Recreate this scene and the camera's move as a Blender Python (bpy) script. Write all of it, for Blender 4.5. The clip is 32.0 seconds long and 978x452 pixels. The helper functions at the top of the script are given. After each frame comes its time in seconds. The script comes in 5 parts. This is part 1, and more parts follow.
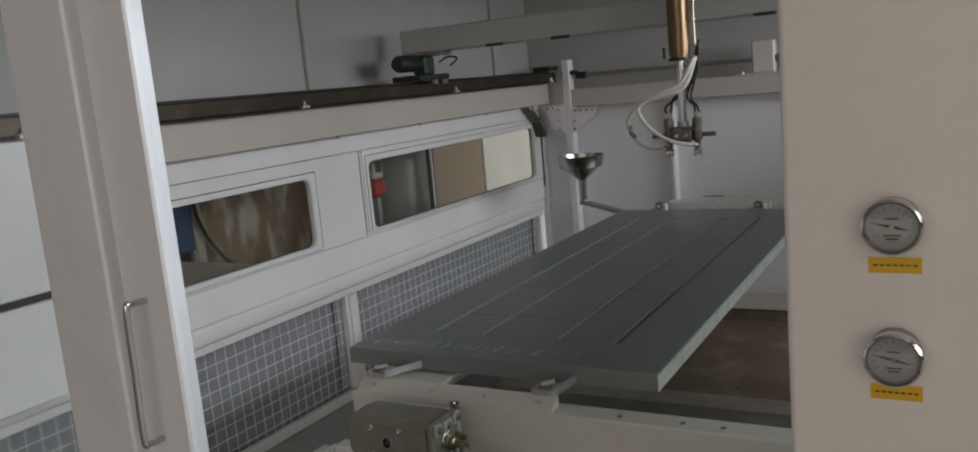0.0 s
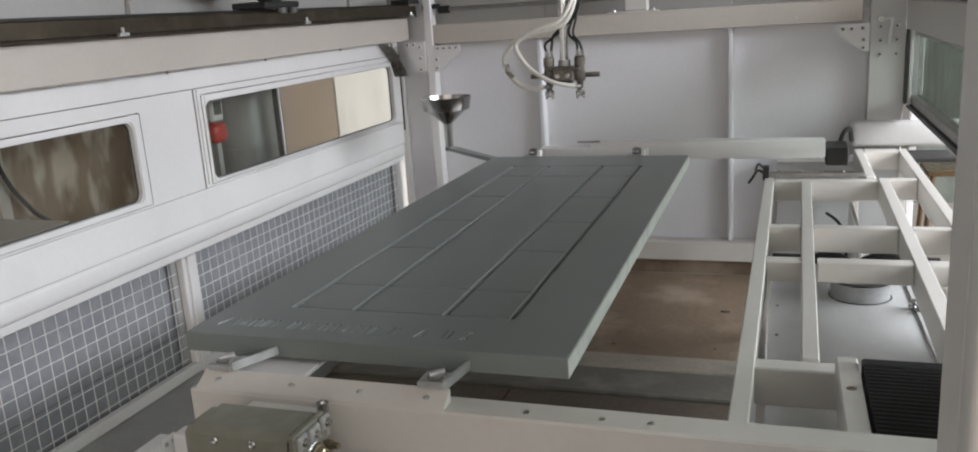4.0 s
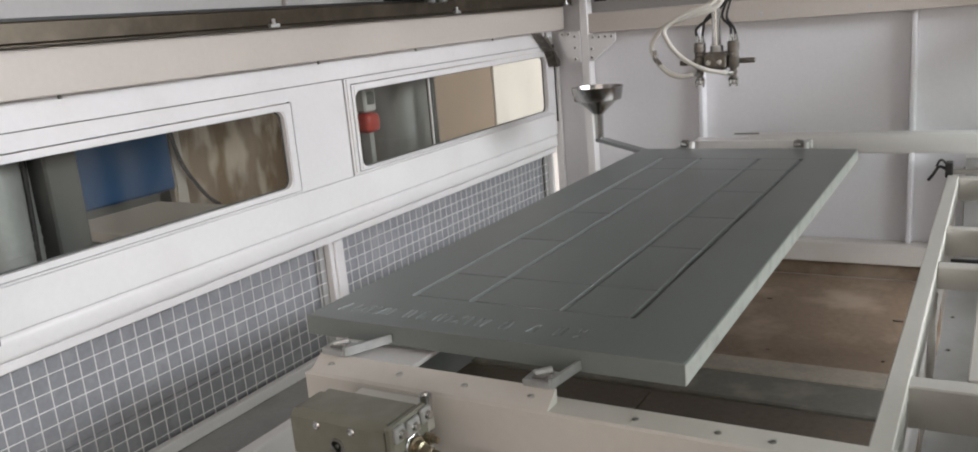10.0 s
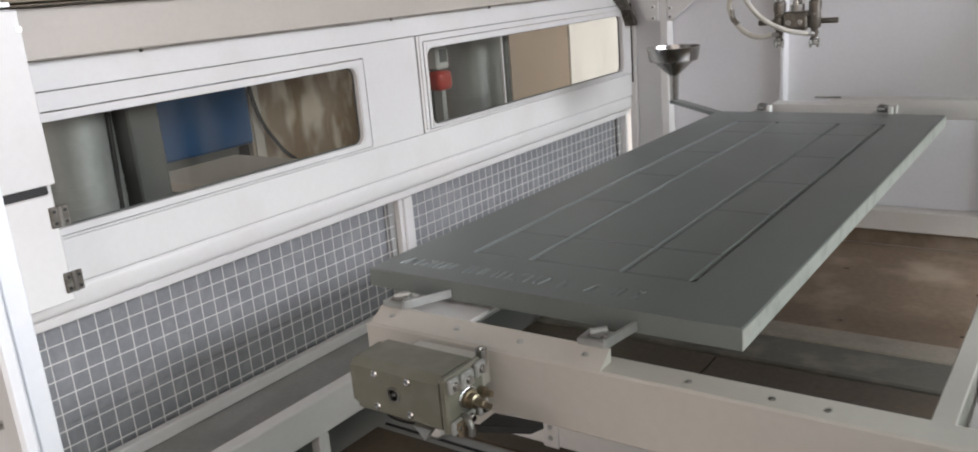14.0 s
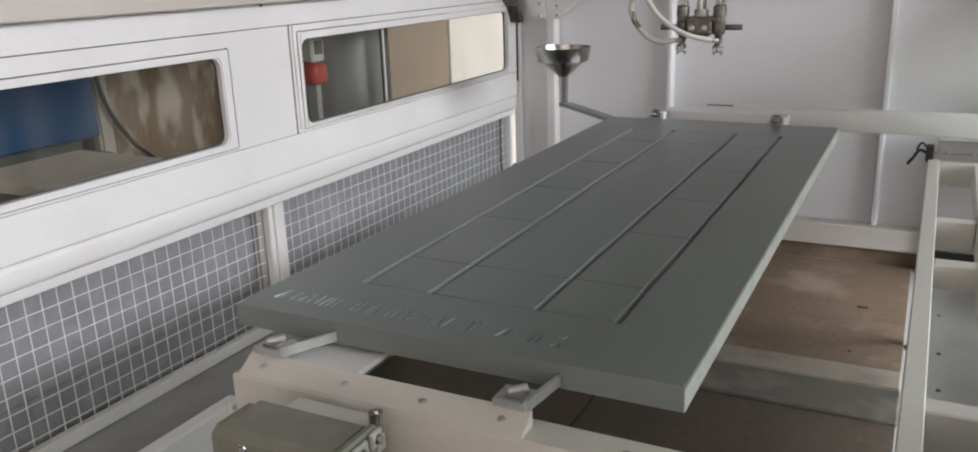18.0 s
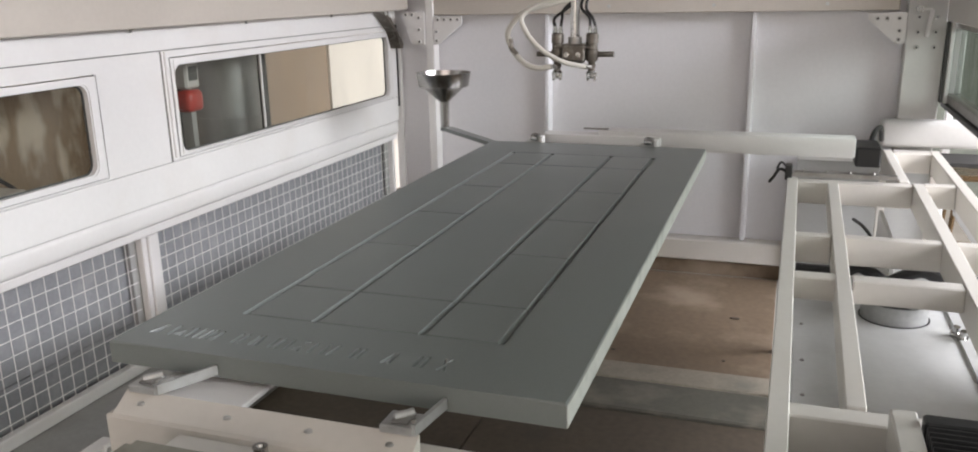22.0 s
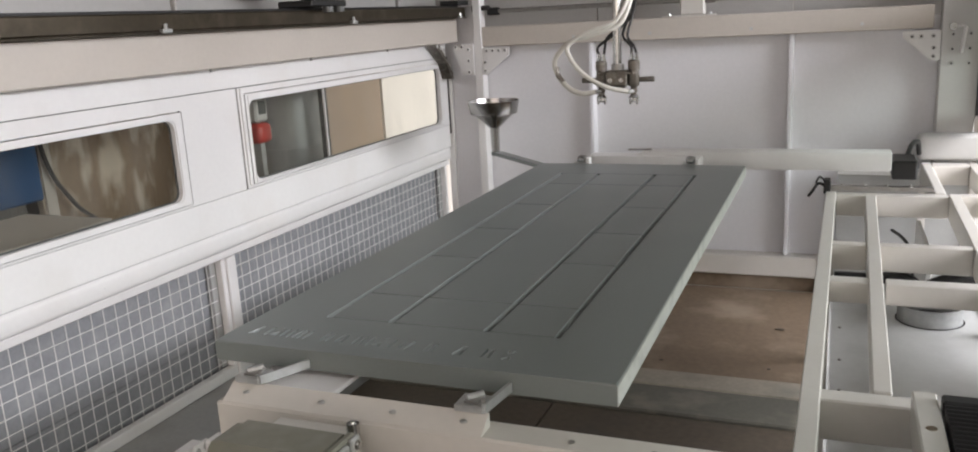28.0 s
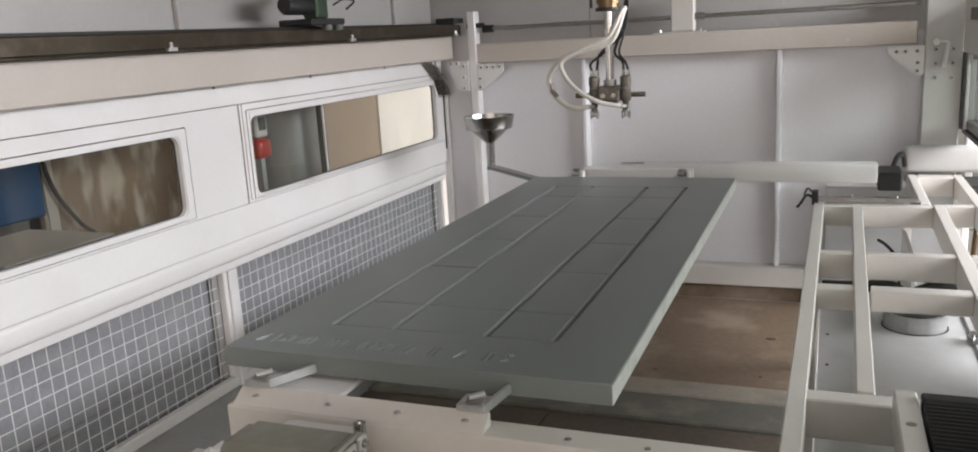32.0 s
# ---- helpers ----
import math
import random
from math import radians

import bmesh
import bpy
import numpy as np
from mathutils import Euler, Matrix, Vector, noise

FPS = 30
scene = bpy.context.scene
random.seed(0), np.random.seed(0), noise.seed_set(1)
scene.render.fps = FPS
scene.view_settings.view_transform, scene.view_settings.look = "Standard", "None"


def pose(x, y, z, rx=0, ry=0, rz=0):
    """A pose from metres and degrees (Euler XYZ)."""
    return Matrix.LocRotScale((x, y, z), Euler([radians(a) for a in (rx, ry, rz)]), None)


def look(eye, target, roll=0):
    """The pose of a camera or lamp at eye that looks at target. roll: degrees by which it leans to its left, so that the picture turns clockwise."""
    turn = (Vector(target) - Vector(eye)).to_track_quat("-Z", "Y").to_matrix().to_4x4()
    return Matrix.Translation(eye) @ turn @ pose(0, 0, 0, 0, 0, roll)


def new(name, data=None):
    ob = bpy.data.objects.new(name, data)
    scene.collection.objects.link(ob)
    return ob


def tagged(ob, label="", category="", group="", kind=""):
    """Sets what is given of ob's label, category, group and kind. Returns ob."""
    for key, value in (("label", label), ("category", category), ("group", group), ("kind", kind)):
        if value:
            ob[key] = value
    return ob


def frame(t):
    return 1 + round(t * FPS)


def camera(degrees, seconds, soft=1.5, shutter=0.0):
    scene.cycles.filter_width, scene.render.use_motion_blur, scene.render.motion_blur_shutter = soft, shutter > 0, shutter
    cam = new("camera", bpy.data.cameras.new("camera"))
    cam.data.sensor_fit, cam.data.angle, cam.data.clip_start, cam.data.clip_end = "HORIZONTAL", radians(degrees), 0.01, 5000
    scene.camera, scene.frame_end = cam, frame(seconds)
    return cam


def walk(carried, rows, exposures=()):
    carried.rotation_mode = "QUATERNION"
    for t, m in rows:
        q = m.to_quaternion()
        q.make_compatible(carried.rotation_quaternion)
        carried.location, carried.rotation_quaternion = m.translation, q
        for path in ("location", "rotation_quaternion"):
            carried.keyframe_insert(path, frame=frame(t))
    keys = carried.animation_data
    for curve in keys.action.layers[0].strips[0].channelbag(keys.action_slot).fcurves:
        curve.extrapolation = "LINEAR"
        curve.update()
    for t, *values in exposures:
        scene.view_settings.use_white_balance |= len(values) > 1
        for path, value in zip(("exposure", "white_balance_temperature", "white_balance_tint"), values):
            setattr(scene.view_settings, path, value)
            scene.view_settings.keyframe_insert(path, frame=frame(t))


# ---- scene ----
from mathutils import geometry

cam = camera(59.3, 32.0, soft=1.85)
PATH = [
    (0, (0.562, -1.659, 1.633), (-0.405, 0.061, 1.304), -5.2),
    (0.5, (0.549, -1.651, 1.622), (-0.26, 0.142, 1.258), -4.6),
    (1, (0.546, -1.663, 1.621), (-0.239, 0.129, 1.206), -4.6),
    (1.5, (0.543, -1.657, 1.62), (-0.282, 0.111, 1.183), -4.8),
    (2, (0.541, -1.625, 1.621), (-0.339, 0.113, 1.168), -5.2),
    (2.5, (0.53, -1.566, 1.616), (-0.388, 0.15, 1.153), -5.3),
    (3, (0.463, -1.49, 1.605), (-0.458, 0.222, 1.135), -5.3),
    (3.5, (0.391, -1.424, 1.612), (-0.411, 0.344, 1.13), -4.6),
    (4, (0.355, -1.373, 1.603), (-0.291, 0.456, 1.118), -3.8),
    (4.5, (0.333, -1.344, 1.596), (-0.222, 0.519, 1.124), -3.7),
    (6.5, (0.321, -1.344, 1.595), (-0.284, 0.508, 1.141), -4.1),
    (7, (0.324, -1.343, 1.594), (-0.295, 0.504, 1.142), -4.1),
    (7.5, (0.337, -1.332, 1.595), (-0.301, 0.509, 1.146), -4.3),
    (8, (0.364, -1.311, 1.592), (-0.367, 0.497, 1.148), -4.8),
    (8.5, (0.386, -1.3, 1.586), (-0.484, 0.445, 1.144), -4.9),
    (9, (0.398, -1.296, 1.586), (-0.551, 0.406, 1.137), -4.9),
    (9.5, (0.406, -1.278, 1.58), (-0.574, 0.405, 1.124), -4.9),
    (10, (0.413, -1.266, 1.572), (-0.587, 0.401, 1.102), -5.0),
    (10.5, (0.421, -1.271, 1.57), (-0.597, 0.382, 1.09), -4.9),
    (11, (0.426, -1.276, 1.565), (-0.625, 0.354, 1.075), -4.6),
    (11.5, (0.429, -1.276, 1.557), (-0.643, 0.336, 1.057), -4.5),
    (12, (0.432, -1.271, 1.557), (-0.655, 0.327, 1.044), -4.3),
    (12.5, (0.434, -1.264, 1.557), (-0.664, 0.323, 1.033), -4.4),
    (13, (0.436, -1.261, 1.56), (-0.67, 0.317, 1.027), -4.5),
    (13.5, (0.436, -1.259, 1.561), (-0.677, 0.313, 1.022), -4.6),
    (14, (0.439, -1.257, 1.565), (-0.701, 0.294, 1.022), -4.8),
    (14.5, (0.416, -1.244, 1.568), (-0.796, 0.253, 1.027), -5.2),
    (16.5, (0.312, -1.079, 1.567), (-1.07, 0.256, 1.012), -4.8),
    (17, (0.292, -1.048, 1.56), (-1.01, 0.36, 0.992), -4.1),
    (17.5, (0.265, -1.072, 1.577), (-0.799, 0.518, 0.993), -2.8),
    (18, (0.257, -1.07, 1.565), (-0.621, 0.631, 0.986), -1.9),
    (18.5, (0.268, -1.06, 1.565), (-0.469, 0.709, 0.993), -1.2),
    (19, (0.273, -1.063, 1.562), (-0.396, 0.734, 0.996), -1.1),
    (19.5, (0.273, -1.068, 1.562), (-0.381, 0.738, 1.002), -1.1),
    (20, (0.276, -1.074, 1.565), (-0.371, 0.736, 1.009), -1.2),
    (20.5, (0.276, -1.082, 1.564), (-0.365, 0.731, 1.016), -1.3),
    (21, (0.276, -1.084, 1.57), (-0.364, 0.73, 1.024), -1.3),
    (21.5, (0.272, -1.084, 1.571), (-0.367, 0.733, 1.033), -1.2),
    (22, (0.269, -1.083, 1.573), (-0.37, 0.735, 1.039), -1.2),
    (22.5, (0.271, -1.085, 1.57), (-0.368, 0.736, 1.044), -1.2),
    (23, (0.276, -1.083, 1.573), (-0.362, 0.739, 1.048), -1.3),
    (23.5, (0.281, -1.084, 1.575), (-0.352, 0.741, 1.054), -1.3),
    (24, (0.28, -1.086, 1.575), (-0.345, 0.742, 1.058), -1.4),
    (24.5, (0.28, -1.088, 1.577), (-0.338, 0.744, 1.065), -1.4),
    (26.5, (0.325, -1.116, 1.579), (-0.369, 0.692, 1.077), -2.5),
    (27, (0.327, -1.13, 1.58), (-0.452, 0.644, 1.085), -3.1),
    (27.5, (0.317, -1.201, 1.585), (-0.469, 0.575, 1.109), -3.3),
    (28, (0.317, -1.273, 1.59), (-0.427, 0.523, 1.121), -3.1),
    (28.5, (0.33, -1.303, 1.594), (-0.395, 0.503, 1.13), -3.1),
    (29, (0.341, -1.324, 1.596), (-0.379, 0.484, 1.137), -3.2),
    (29.5, (0.347, -1.337, 1.6), (-0.394, 0.464, 1.145), -3.4),
    (30, (0.345, -1.343, 1.596), (-0.406, 0.455, 1.148), -3.6),
    (30.5, (0.342, -1.342, 1.595), (-0.41, 0.457, 1.15), -3.5),
    (31, (0.338, -1.341, 1.594), (-0.407, 0.462, 1.155), -3.5),
    (31.5, (0.337, -1.342, 1.592), (-0.401, 0.465, 1.156), -3.4),
    (32, (0.335, -1.344, 1.594), (-0.397, 0.465, 1.16), -3.3),
]
walk(cam, [(t, look(eye, target, roll)) for t, eye, target, roll in PATH], exposures=[(0.0, -1.14, 6700, 14), (0.4, -0.74, 6700, 14), (1.0, -0.30, 6600, 13), (2.0, -0.28, 6600, 13), (4.0, -0.22, 6650, 15), (7.0, 0.01, 6800, 17), (11.0, -0.06, 6800, 17), (14.0, -0.08, 6750, 17), (17.0, -0.2, 6750, 17), (19.0, 0.04, 6850, 17), (22.0, 0.10, 6900, 18), (32.0, -0.02, 6900, 18)])

# ---------------------------------------------------------------- world and lights
world = bpy.data.worlds.new("sky")
scene.world = world
world.use_nodes = True
wn = world.node_tree.nodes
sky = wn.new("ShaderNodeTexSky")
sky.sky_type = "NISHITA"
sky.sun_disc = False
sky.sun_elevation = radians(40)
sky.sun_rotation = radians(140)
world.node_tree.links.new(sky.outputs[0], wn["Background"].inputs[0])
wn["Background"].inputs[1].default_value = 0.05


def window_light(name, m, sx, sy, power, color=(1, 1, 1)):
    data = bpy.data.lights.new(name, "AREA")
    data.shape, data.size, data.size_y, data.energy, data.color = "RECTANGLE", sx, sy, power, color
    ob = new(name, data)
    ob.matrix_world = m
    return ob


# area lamps for daylight from the hall's unseen front and side glazing, set by brightness
window_light("front_glazing_light", look((1.6, -6.8, 2.6), (0.0, 0, 1.0)), 7.2, 3.4, 185, (1.0, 0.90, 0.80))
window_light("side_glazing_light", look((5.85, 1.65, 2.9), (0, 1.4, 1.0)), 6.2, 2.7, 1480, (0.87, 0.94, 1.0))


# ---------------------------------------------------------------- materials
def material(name, col, rough=0.5, metal=0.0, vary=0.08, scale=4.0, fine=60.0, bump=0.05, coat=0.0, dirt=None, dirt_amount=0.0):
    """Principled surface with broad and fine colour variation, fine relief and optional dirt patches."""
    mt = bpy.data.materials.new(name)
    mt.use_nodes = True
    nt = mt.node_tree
    n, l = nt.nodes, nt.links
    b = n["Principled BSDF"]
    co = n.new("ShaderNodeTexCoord")
    n1 = n.new("ShaderNodeTexNoise")
    n1.inputs["Scale"].default_value, n1.inputs["Detail"].default_value = scale, 5
    n2 = n.new("ShaderNodeTexNoise")
    n2.inputs["Scale"].default_value, n2.inputs["Detail"].default_value = fine, 3
    l.new(co.outputs["Object"], n1.inputs["Vector"])
    l.new(co.outputs["Object"], n2.inputs["Vector"])
    mix = n.new("ShaderNodeMix")
    mix.data_type = "RGBA"
    mix.inputs["A"].default_value = (*[c * (1 - vary) for c in col], 1)
    mix.inputs["B"].default_value = (*[min(1, c * (1 + vary)) for c in col], 1)
    l.new(n1.outputs["Fac"], mix.inputs["Factor"])
    last = mix.outputs["Result"]
    m2 = n.new("ShaderNodeMix")
    m2.data_type, m2.blend_type = "RGBA", "MULTIPLY"
    m2.inputs["Factor"].default_value = min(1.0, vary * 2)
    l.new(last, m2.inputs["A"])
    l.new(n2.outputs["Fac"], m2.inputs["B"])
    last = m2.outputs["Result"]
    if dirt:
        n3 = n.new("ShaderNodeTexNoise")
        n3.inputs["Scale"].default_value, n3.inputs["Detail"].default_value = scale * 1.7, 8
        l.new(co.outputs["Object"], n3.inputs["Vector"])
        ramp = n.new("ShaderNodeValToRGB")
        ramp.color_ramp.elements[0].position, ramp.color_ramp.elements[1].position = 0.5, 0.72
        ramp.color_ramp.elements[1].color = (dirt_amount,) * 3 + (1,)
        l.new(n3.outputs["Fac"], ramp.inputs["Fac"])
        m3 = n.new("ShaderNodeMix")
        m3.data_type = "RGBA"
        m3.inputs["B"].default_value = (*dirt, 1)
        l.new(ramp.outputs["Color"], m3.inputs["Factor"])
        l.new(last, m3.inputs["A"])
        last = m3.outputs["Result"]
    l.new(last, b.inputs["Base Color"])
    rr = n.new("ShaderNodeMapRange")
    rr.inputs["To Min"].default_value, rr.inputs["To Max"].default_value = max(0.02, rough - 0.08), min(1, rough + 0.1)
    l.new(n1.outputs["Fac"], rr.inputs["Value"])
    l.new(rr.outputs["Result"], b.inputs["Roughness"])
    b.inputs["Metallic"].default_value = metal
    b.inputs["Coat Weight"].default_value = coat
    if bump:
        bp = n.new("ShaderNodeBump")
        bp.inputs["Strength"].default_value, bp.inputs["Distance"].default_value = bump, 0.002
        l.new(n2.outputs["Fac"], bp.inputs["Height"])
        l.new(bp.outputs["Normal"], b.inputs["Normal"])
    return mt


WHITE = material("white_enamel", (0.81, 0.80, 0.79), 0.38, vary=0.03, scale=2.5, bump=0.03, dirt=(0.64, 0.59, 0.53), dirt_amount=0.2)
CREAM = material("cream_enamel", (0.63, 0.605, 0.56), 0.42, vary=0.04, scale=3.0, bump=0.03, dirt=(0.55, 0.50, 0.43), dirt_amount=0.2)
BEAM = material("bright_cream_enamel", (0.56, 0.51, 0.455), 0.42, vary=0.05, scale=3.0, bump=0.03, dirt=(0.6, 0.55, 0.48), dirt_amount=0.25)
SHEET = material("pale_sheet_metal", (0.80, 0.80, 0.825), 0.30, vary=0.04, scale=2.0, bump=0.03)
GREY_SHEET = material("grey_sheet_metal", (0.40, 0.405, 0.395), 0.4, vary=0.05, scale=3.0, dirt=(0.35, 0.33, 0.3), dirt_amount=0.25)
PRIMER = material("grey_primer", (0.195, 0.218, 0.211), 0.33, vary=0.06, scale=2.4, fine=140.0, bump=0.015)
PRIMER_EDGE = material("pale_primer_edge", (0.58, 0.58, 0.55), 0.6, vary=0.08, scale=9.0, dirt=(0.2, 0.21, 0.2), dirt_amount=0.4)
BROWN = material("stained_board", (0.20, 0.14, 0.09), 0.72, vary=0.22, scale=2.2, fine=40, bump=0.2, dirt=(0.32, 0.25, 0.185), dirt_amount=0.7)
CONCRETE = material("concrete", (0.26, 0.235, 0.20), 0.7, vary=0.1, scale=1.5, bump=0.2, dirt=(0.13, 0.12, 0.105), dirt_amount=0.4)
DARK_RAIL = material("oiled_dark_steel", (0.075, 0.060, 0.040), 0.34, metal=0.6, vary=0.2, scale=7.0, dirt=(0.16, 0.13, 0.10), dirt_amount=0.4)
PANEL = material("pale_cream_panel", (0.86, 0.84, 0.80), 0.4, vary=0.03, scale=2.0, bump=0.03, dirt=(0.7, 0.66, 0.6), dirt_amount=0.2)
BLACK = material("black_rubber", (0.018, 0.018, 0.018), 0.5, vary=0.2, scale=9.0)
STEEL = material("polished_steel", (0.62, 0.62, 0.61), 0.18, metal=1.0, vary=0.06, scale=8.0, bump=0.02)
DULL_STEEL = material("dull_steel", (0.42, 0.41, 0.39), 0.4, metal=1.0, vary=0.12, scale=10.0, bump=0.05, dirt=(0.2, 0.18, 0.15), dirt_amount=0.4)
ZINC = material("zinc_plate", (0.62, 0.63, 0.62), 0.34, metal=0.7, vary=0.1, scale=14.0, dirt=(0.25, 0.25, 0.25), dirt_amount=0.5)
BRONZE = material("bronze_anodised", (0.20, 0.135, 0.075), 0.28, metal=0.85, vary=0.12, scale=6.0, bump=0.03)
BRASS = material("brass_fitting", (0.42, 0.35, 0.26), 0.34, metal=1.0, vary=0.1, scale=20.0)
ACTUATOR = material("grey_green_casting", (0.25, 0.245, 0.20), 0.42, metal=0.2, vary=0.08, scale=12.0, bump=0.12, dirt=(0.34, 0.32, 0.28), dirt_amount=0.4)
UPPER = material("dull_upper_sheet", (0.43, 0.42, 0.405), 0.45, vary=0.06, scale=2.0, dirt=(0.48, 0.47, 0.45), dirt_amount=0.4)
FILTER = material("grey_filter_cloth", (0.32, 0.332, 0.35), 0.9, vary=0.14, scale=7.0, fine=90, bump=0.3, dirt=(0.42, 0.42, 0.43), dirt_amount=0.5)
HOSE = material("clear_hose", (0.62, 0.60, 0.54), 0.3, vary=0.08, scale=12.0)
# the ledge's white paint, greyed in colour for the shade it lies in
LEDGE = material("shaded_white_sheet", (0.38, 0.385, 0.375), 0.45, vary=0.12, scale=3.0, dirt=(0.24, 0.235, 0.22), dirt_amount=0.5)
BLUE = material("blue_enamel", (0.035, 0.15, 0.37), 0.45, vary=0.12, scale=3.0)
RED = material("red_enamel", (0.55, 0.05, 0.035), 0.35, vary=0.08, scale=8.0)
YELLOW = material("yellow_label", (0.80, 0.47, 0.02), 0.45, vary=0.04, scale=20.0, bump=0)
INK = material("dark_ink", (0.06, 0.05, 0.04), 0.6, vary=0.05, bump=0)
DIAL = material("grey_dial", (0.31, 0.32, 0.325), 0.4, vary=0.06, scale=30.0, bump=0)
GREEN = material("green_casting", (0.045, 0.08, 0.05), 0.4, metal=0.2, vary=0.15, scale=12.0)
GUN = material("soiled_gun_steel", (0.20, 0.18, 0.155), 0.38, metal=0.8, vary=0.2, scale=25.0, bump=0.08, dirt=(0.5, 0.49, 0.46), dirt_amount=0.4)
DUSTY = material("dusty_floor_steel", (0.13, 0.125, 0.10), 0.7, vary=0.15, scale=4.0, bump=0.15, dirt=(0.30, 0.26, 0.21), dirt_amount=0.5)
# brown board darkened in its colour for the shade under the panel
DARK_BOARD = material("shade_darkened_board", (0.105, 0.080, 0.055), 0.75, vary=0.25, scale=2.5, fine=40, bump=0.2, dirt=(0.06, 0.05, 0.038), dirt_amount=0.7)
PALE_DUST = material("pale_dusty_steel", (0.34, 0.30, 0.24), 0.75, vary=0.18, scale=5.0, bump=0.15, dirt=(0.17, 0.165, 0.14), dirt_amount=0.7)
MID_GREY = material("mid_grey_enamel", (0.21, 0.215, 0.205), 0.45, vary=0.1, scale=2.0)
DARK_GREY = material("dark_grey_enamel", (0.10, 0.105, 0.10), 0.5, vary=0.1, scale=2.0)
LEAF_WHITE = material("cool_white_leaf", (0.80, 0.83, 0.86), 0.35, vary=0.04, scale=3.0, dirt=(0.55, 0.56, 0.57), dirt_amount=0.25)
TRAY = material("grey_green_tray", (0.60, 0.61, 0.60), 0.6, vary=0.06, scale=3.0, dirt=(0.38, 0.385, 0.37), dirt_amount=0.4)
TAN = material("drip_stained_board", (0.46, 0.33, 0.22), 0.8, vary=0.25, scale=3.0, dirt=(0.78, 0.68, 0.56), dirt_amount=0.95)
PALE_GREY = material("pale_grey_enamel", (0.60, 0.595, 0.575), 0.45, vary=0.04, scale=3.0)
FUNNEL = material("bright_turned_steel", (0.45, 0.44, 0.425), 0.2, metal=1.0, vary=0.1, scale=6.0, bump=0.02)
PLEAT = material("pleated_rubber", (0.022, 0.022, 0.023), 0.32, vary=0.2, scale=9.0)
DARK_GREEN_GREY = material("grey_green_paint", (0.15, 0.165, 0.135), 0.6, vary=0.25, scale=2.5, dirt=(0.24, 0.25, 0.22), dirt_amount=0.5)
HALL_WALL = material("grey_cream_plaster", (0.42, 0.39, 0.345), 0.8, vary=0.08, scale=1.0, dirt=(0.33, 0.31, 0.27), dirt_amount=0.4)
LIGHT_WALL = material("cream_plaster", (0.85, 0.79, 0.71), 0.8, vary=0.05, scale=1.0)
GALV = material("galvanised_duct", (0.50, 0.51, 0.50), 0.42, metal=0.45, vary=0.15, scale=4.0)


def glass(name, tint=(0.9, 0.93, 0.92)):
    mt = bpy.data.materials.new(name)
    mt.use_nodes = True
    nt = mt.node_tree
    b = nt.nodes["Principled BSDF"]
    b.inputs["Base Color"].default_value = (*tint, 1)
    b.inputs["Roughness"].default_value = 0.03
    b.inputs["IOR"].default_value = 1.45
    b.inputs["Transmission Weight"].default_value = 1.0
    return mt


GLASS = glass("window_glass")


def streaks(mt, stretch, lo=0.52, hi=0.62):
    """Draws out the dirt patches of a material into runs along z."""
    nt = mt.node_tree
    noise = [n for n in nt.nodes if n.bl_idname == "ShaderNodeTexNoise"][2]
    mp = nt.nodes.new("ShaderNodeMapping")
    mp.inputs["Scale"].default_value = stretch
    co = [n for n in nt.nodes if n.bl_idname == "ShaderNodeTexCoord"][0]
    nt.links.new(co.outputs["Object"], mp.inputs["Vector"])
    nt.links.new(mp.outputs["Vector"], noise.inputs["Vector"])
    ramp = [n for n in nt.nodes if n.bl_idname == "ShaderNodeValToRGB"][0]
    ramp.color_ramp.elements[0].position, ramp.color_ramp.elements[1].position = lo, hi


PLAIN_TAN = material("brown_fibre_board", (0.42, 0.32, 0.235), 0.8, vary=0.15, scale=1.5, dirt=(0.33, 0.25, 0.18), dirt_amount=0.5)
streaks(TAN, (1.0, 1.8, 0.7), 0.48, 0.66)


def dusty_glass(name, clear, film=(0.01, 0.06), stretch=(1, 1, 1)):
    """A thin dusty pane: mostly clear, part film of dust, with a little gloss."""
    mt = bpy.data.materials.new(name)
    mt.use_nodes = True
    n, l = mt.node_tree.nodes, mt.node_tree.links
    tr = n.new("ShaderNodeBsdfTransparent")
    tr.inputs[0].default_value = (*clear, 1)
    b = n["Principled BSDF"]
    b.inputs["Base Color"].default_value = (0.46, 0.43, 0.39, 1)
    b.inputs["Roughness"].default_value = 0.12
    ns, mr = n.new("ShaderNodeTexNoise"), n.new("ShaderNodeMapRange")
    ns.inputs["Scale"].default_value, ns.inputs["Detail"].default_value = 7.0, 6
    tc, mp = n.new("ShaderNodeTexCoord"), n.new("ShaderNodeMapping")
    mp.inputs["Scale"].default_value = stretch
    l.new(tc.outputs["Object"], mp.inputs["Vector"])
    l.new(mp.outputs["Vector"], ns.inputs["Vector"])
    mr.inputs["From Min"].default_value, mr.inputs["From Max"].default_value = 0.38, 0.68
    mr.inputs["To Min"].default_value, mr.inputs["To Max"].default_value = film
    l.new(ns.outputs["Fac"], mr.inputs["Value"])
    mx = n.new("ShaderNodeMixShader")
    l.new(mr.outputs["Result"], mx.inputs[0])
    l.new(tr.outputs[0], mx.inputs[1])
    l.new(b.outputs[0], mx.inputs[2])
    l.new(mx.outputs[0], n["Material Output"].inputs[0])
    return mt


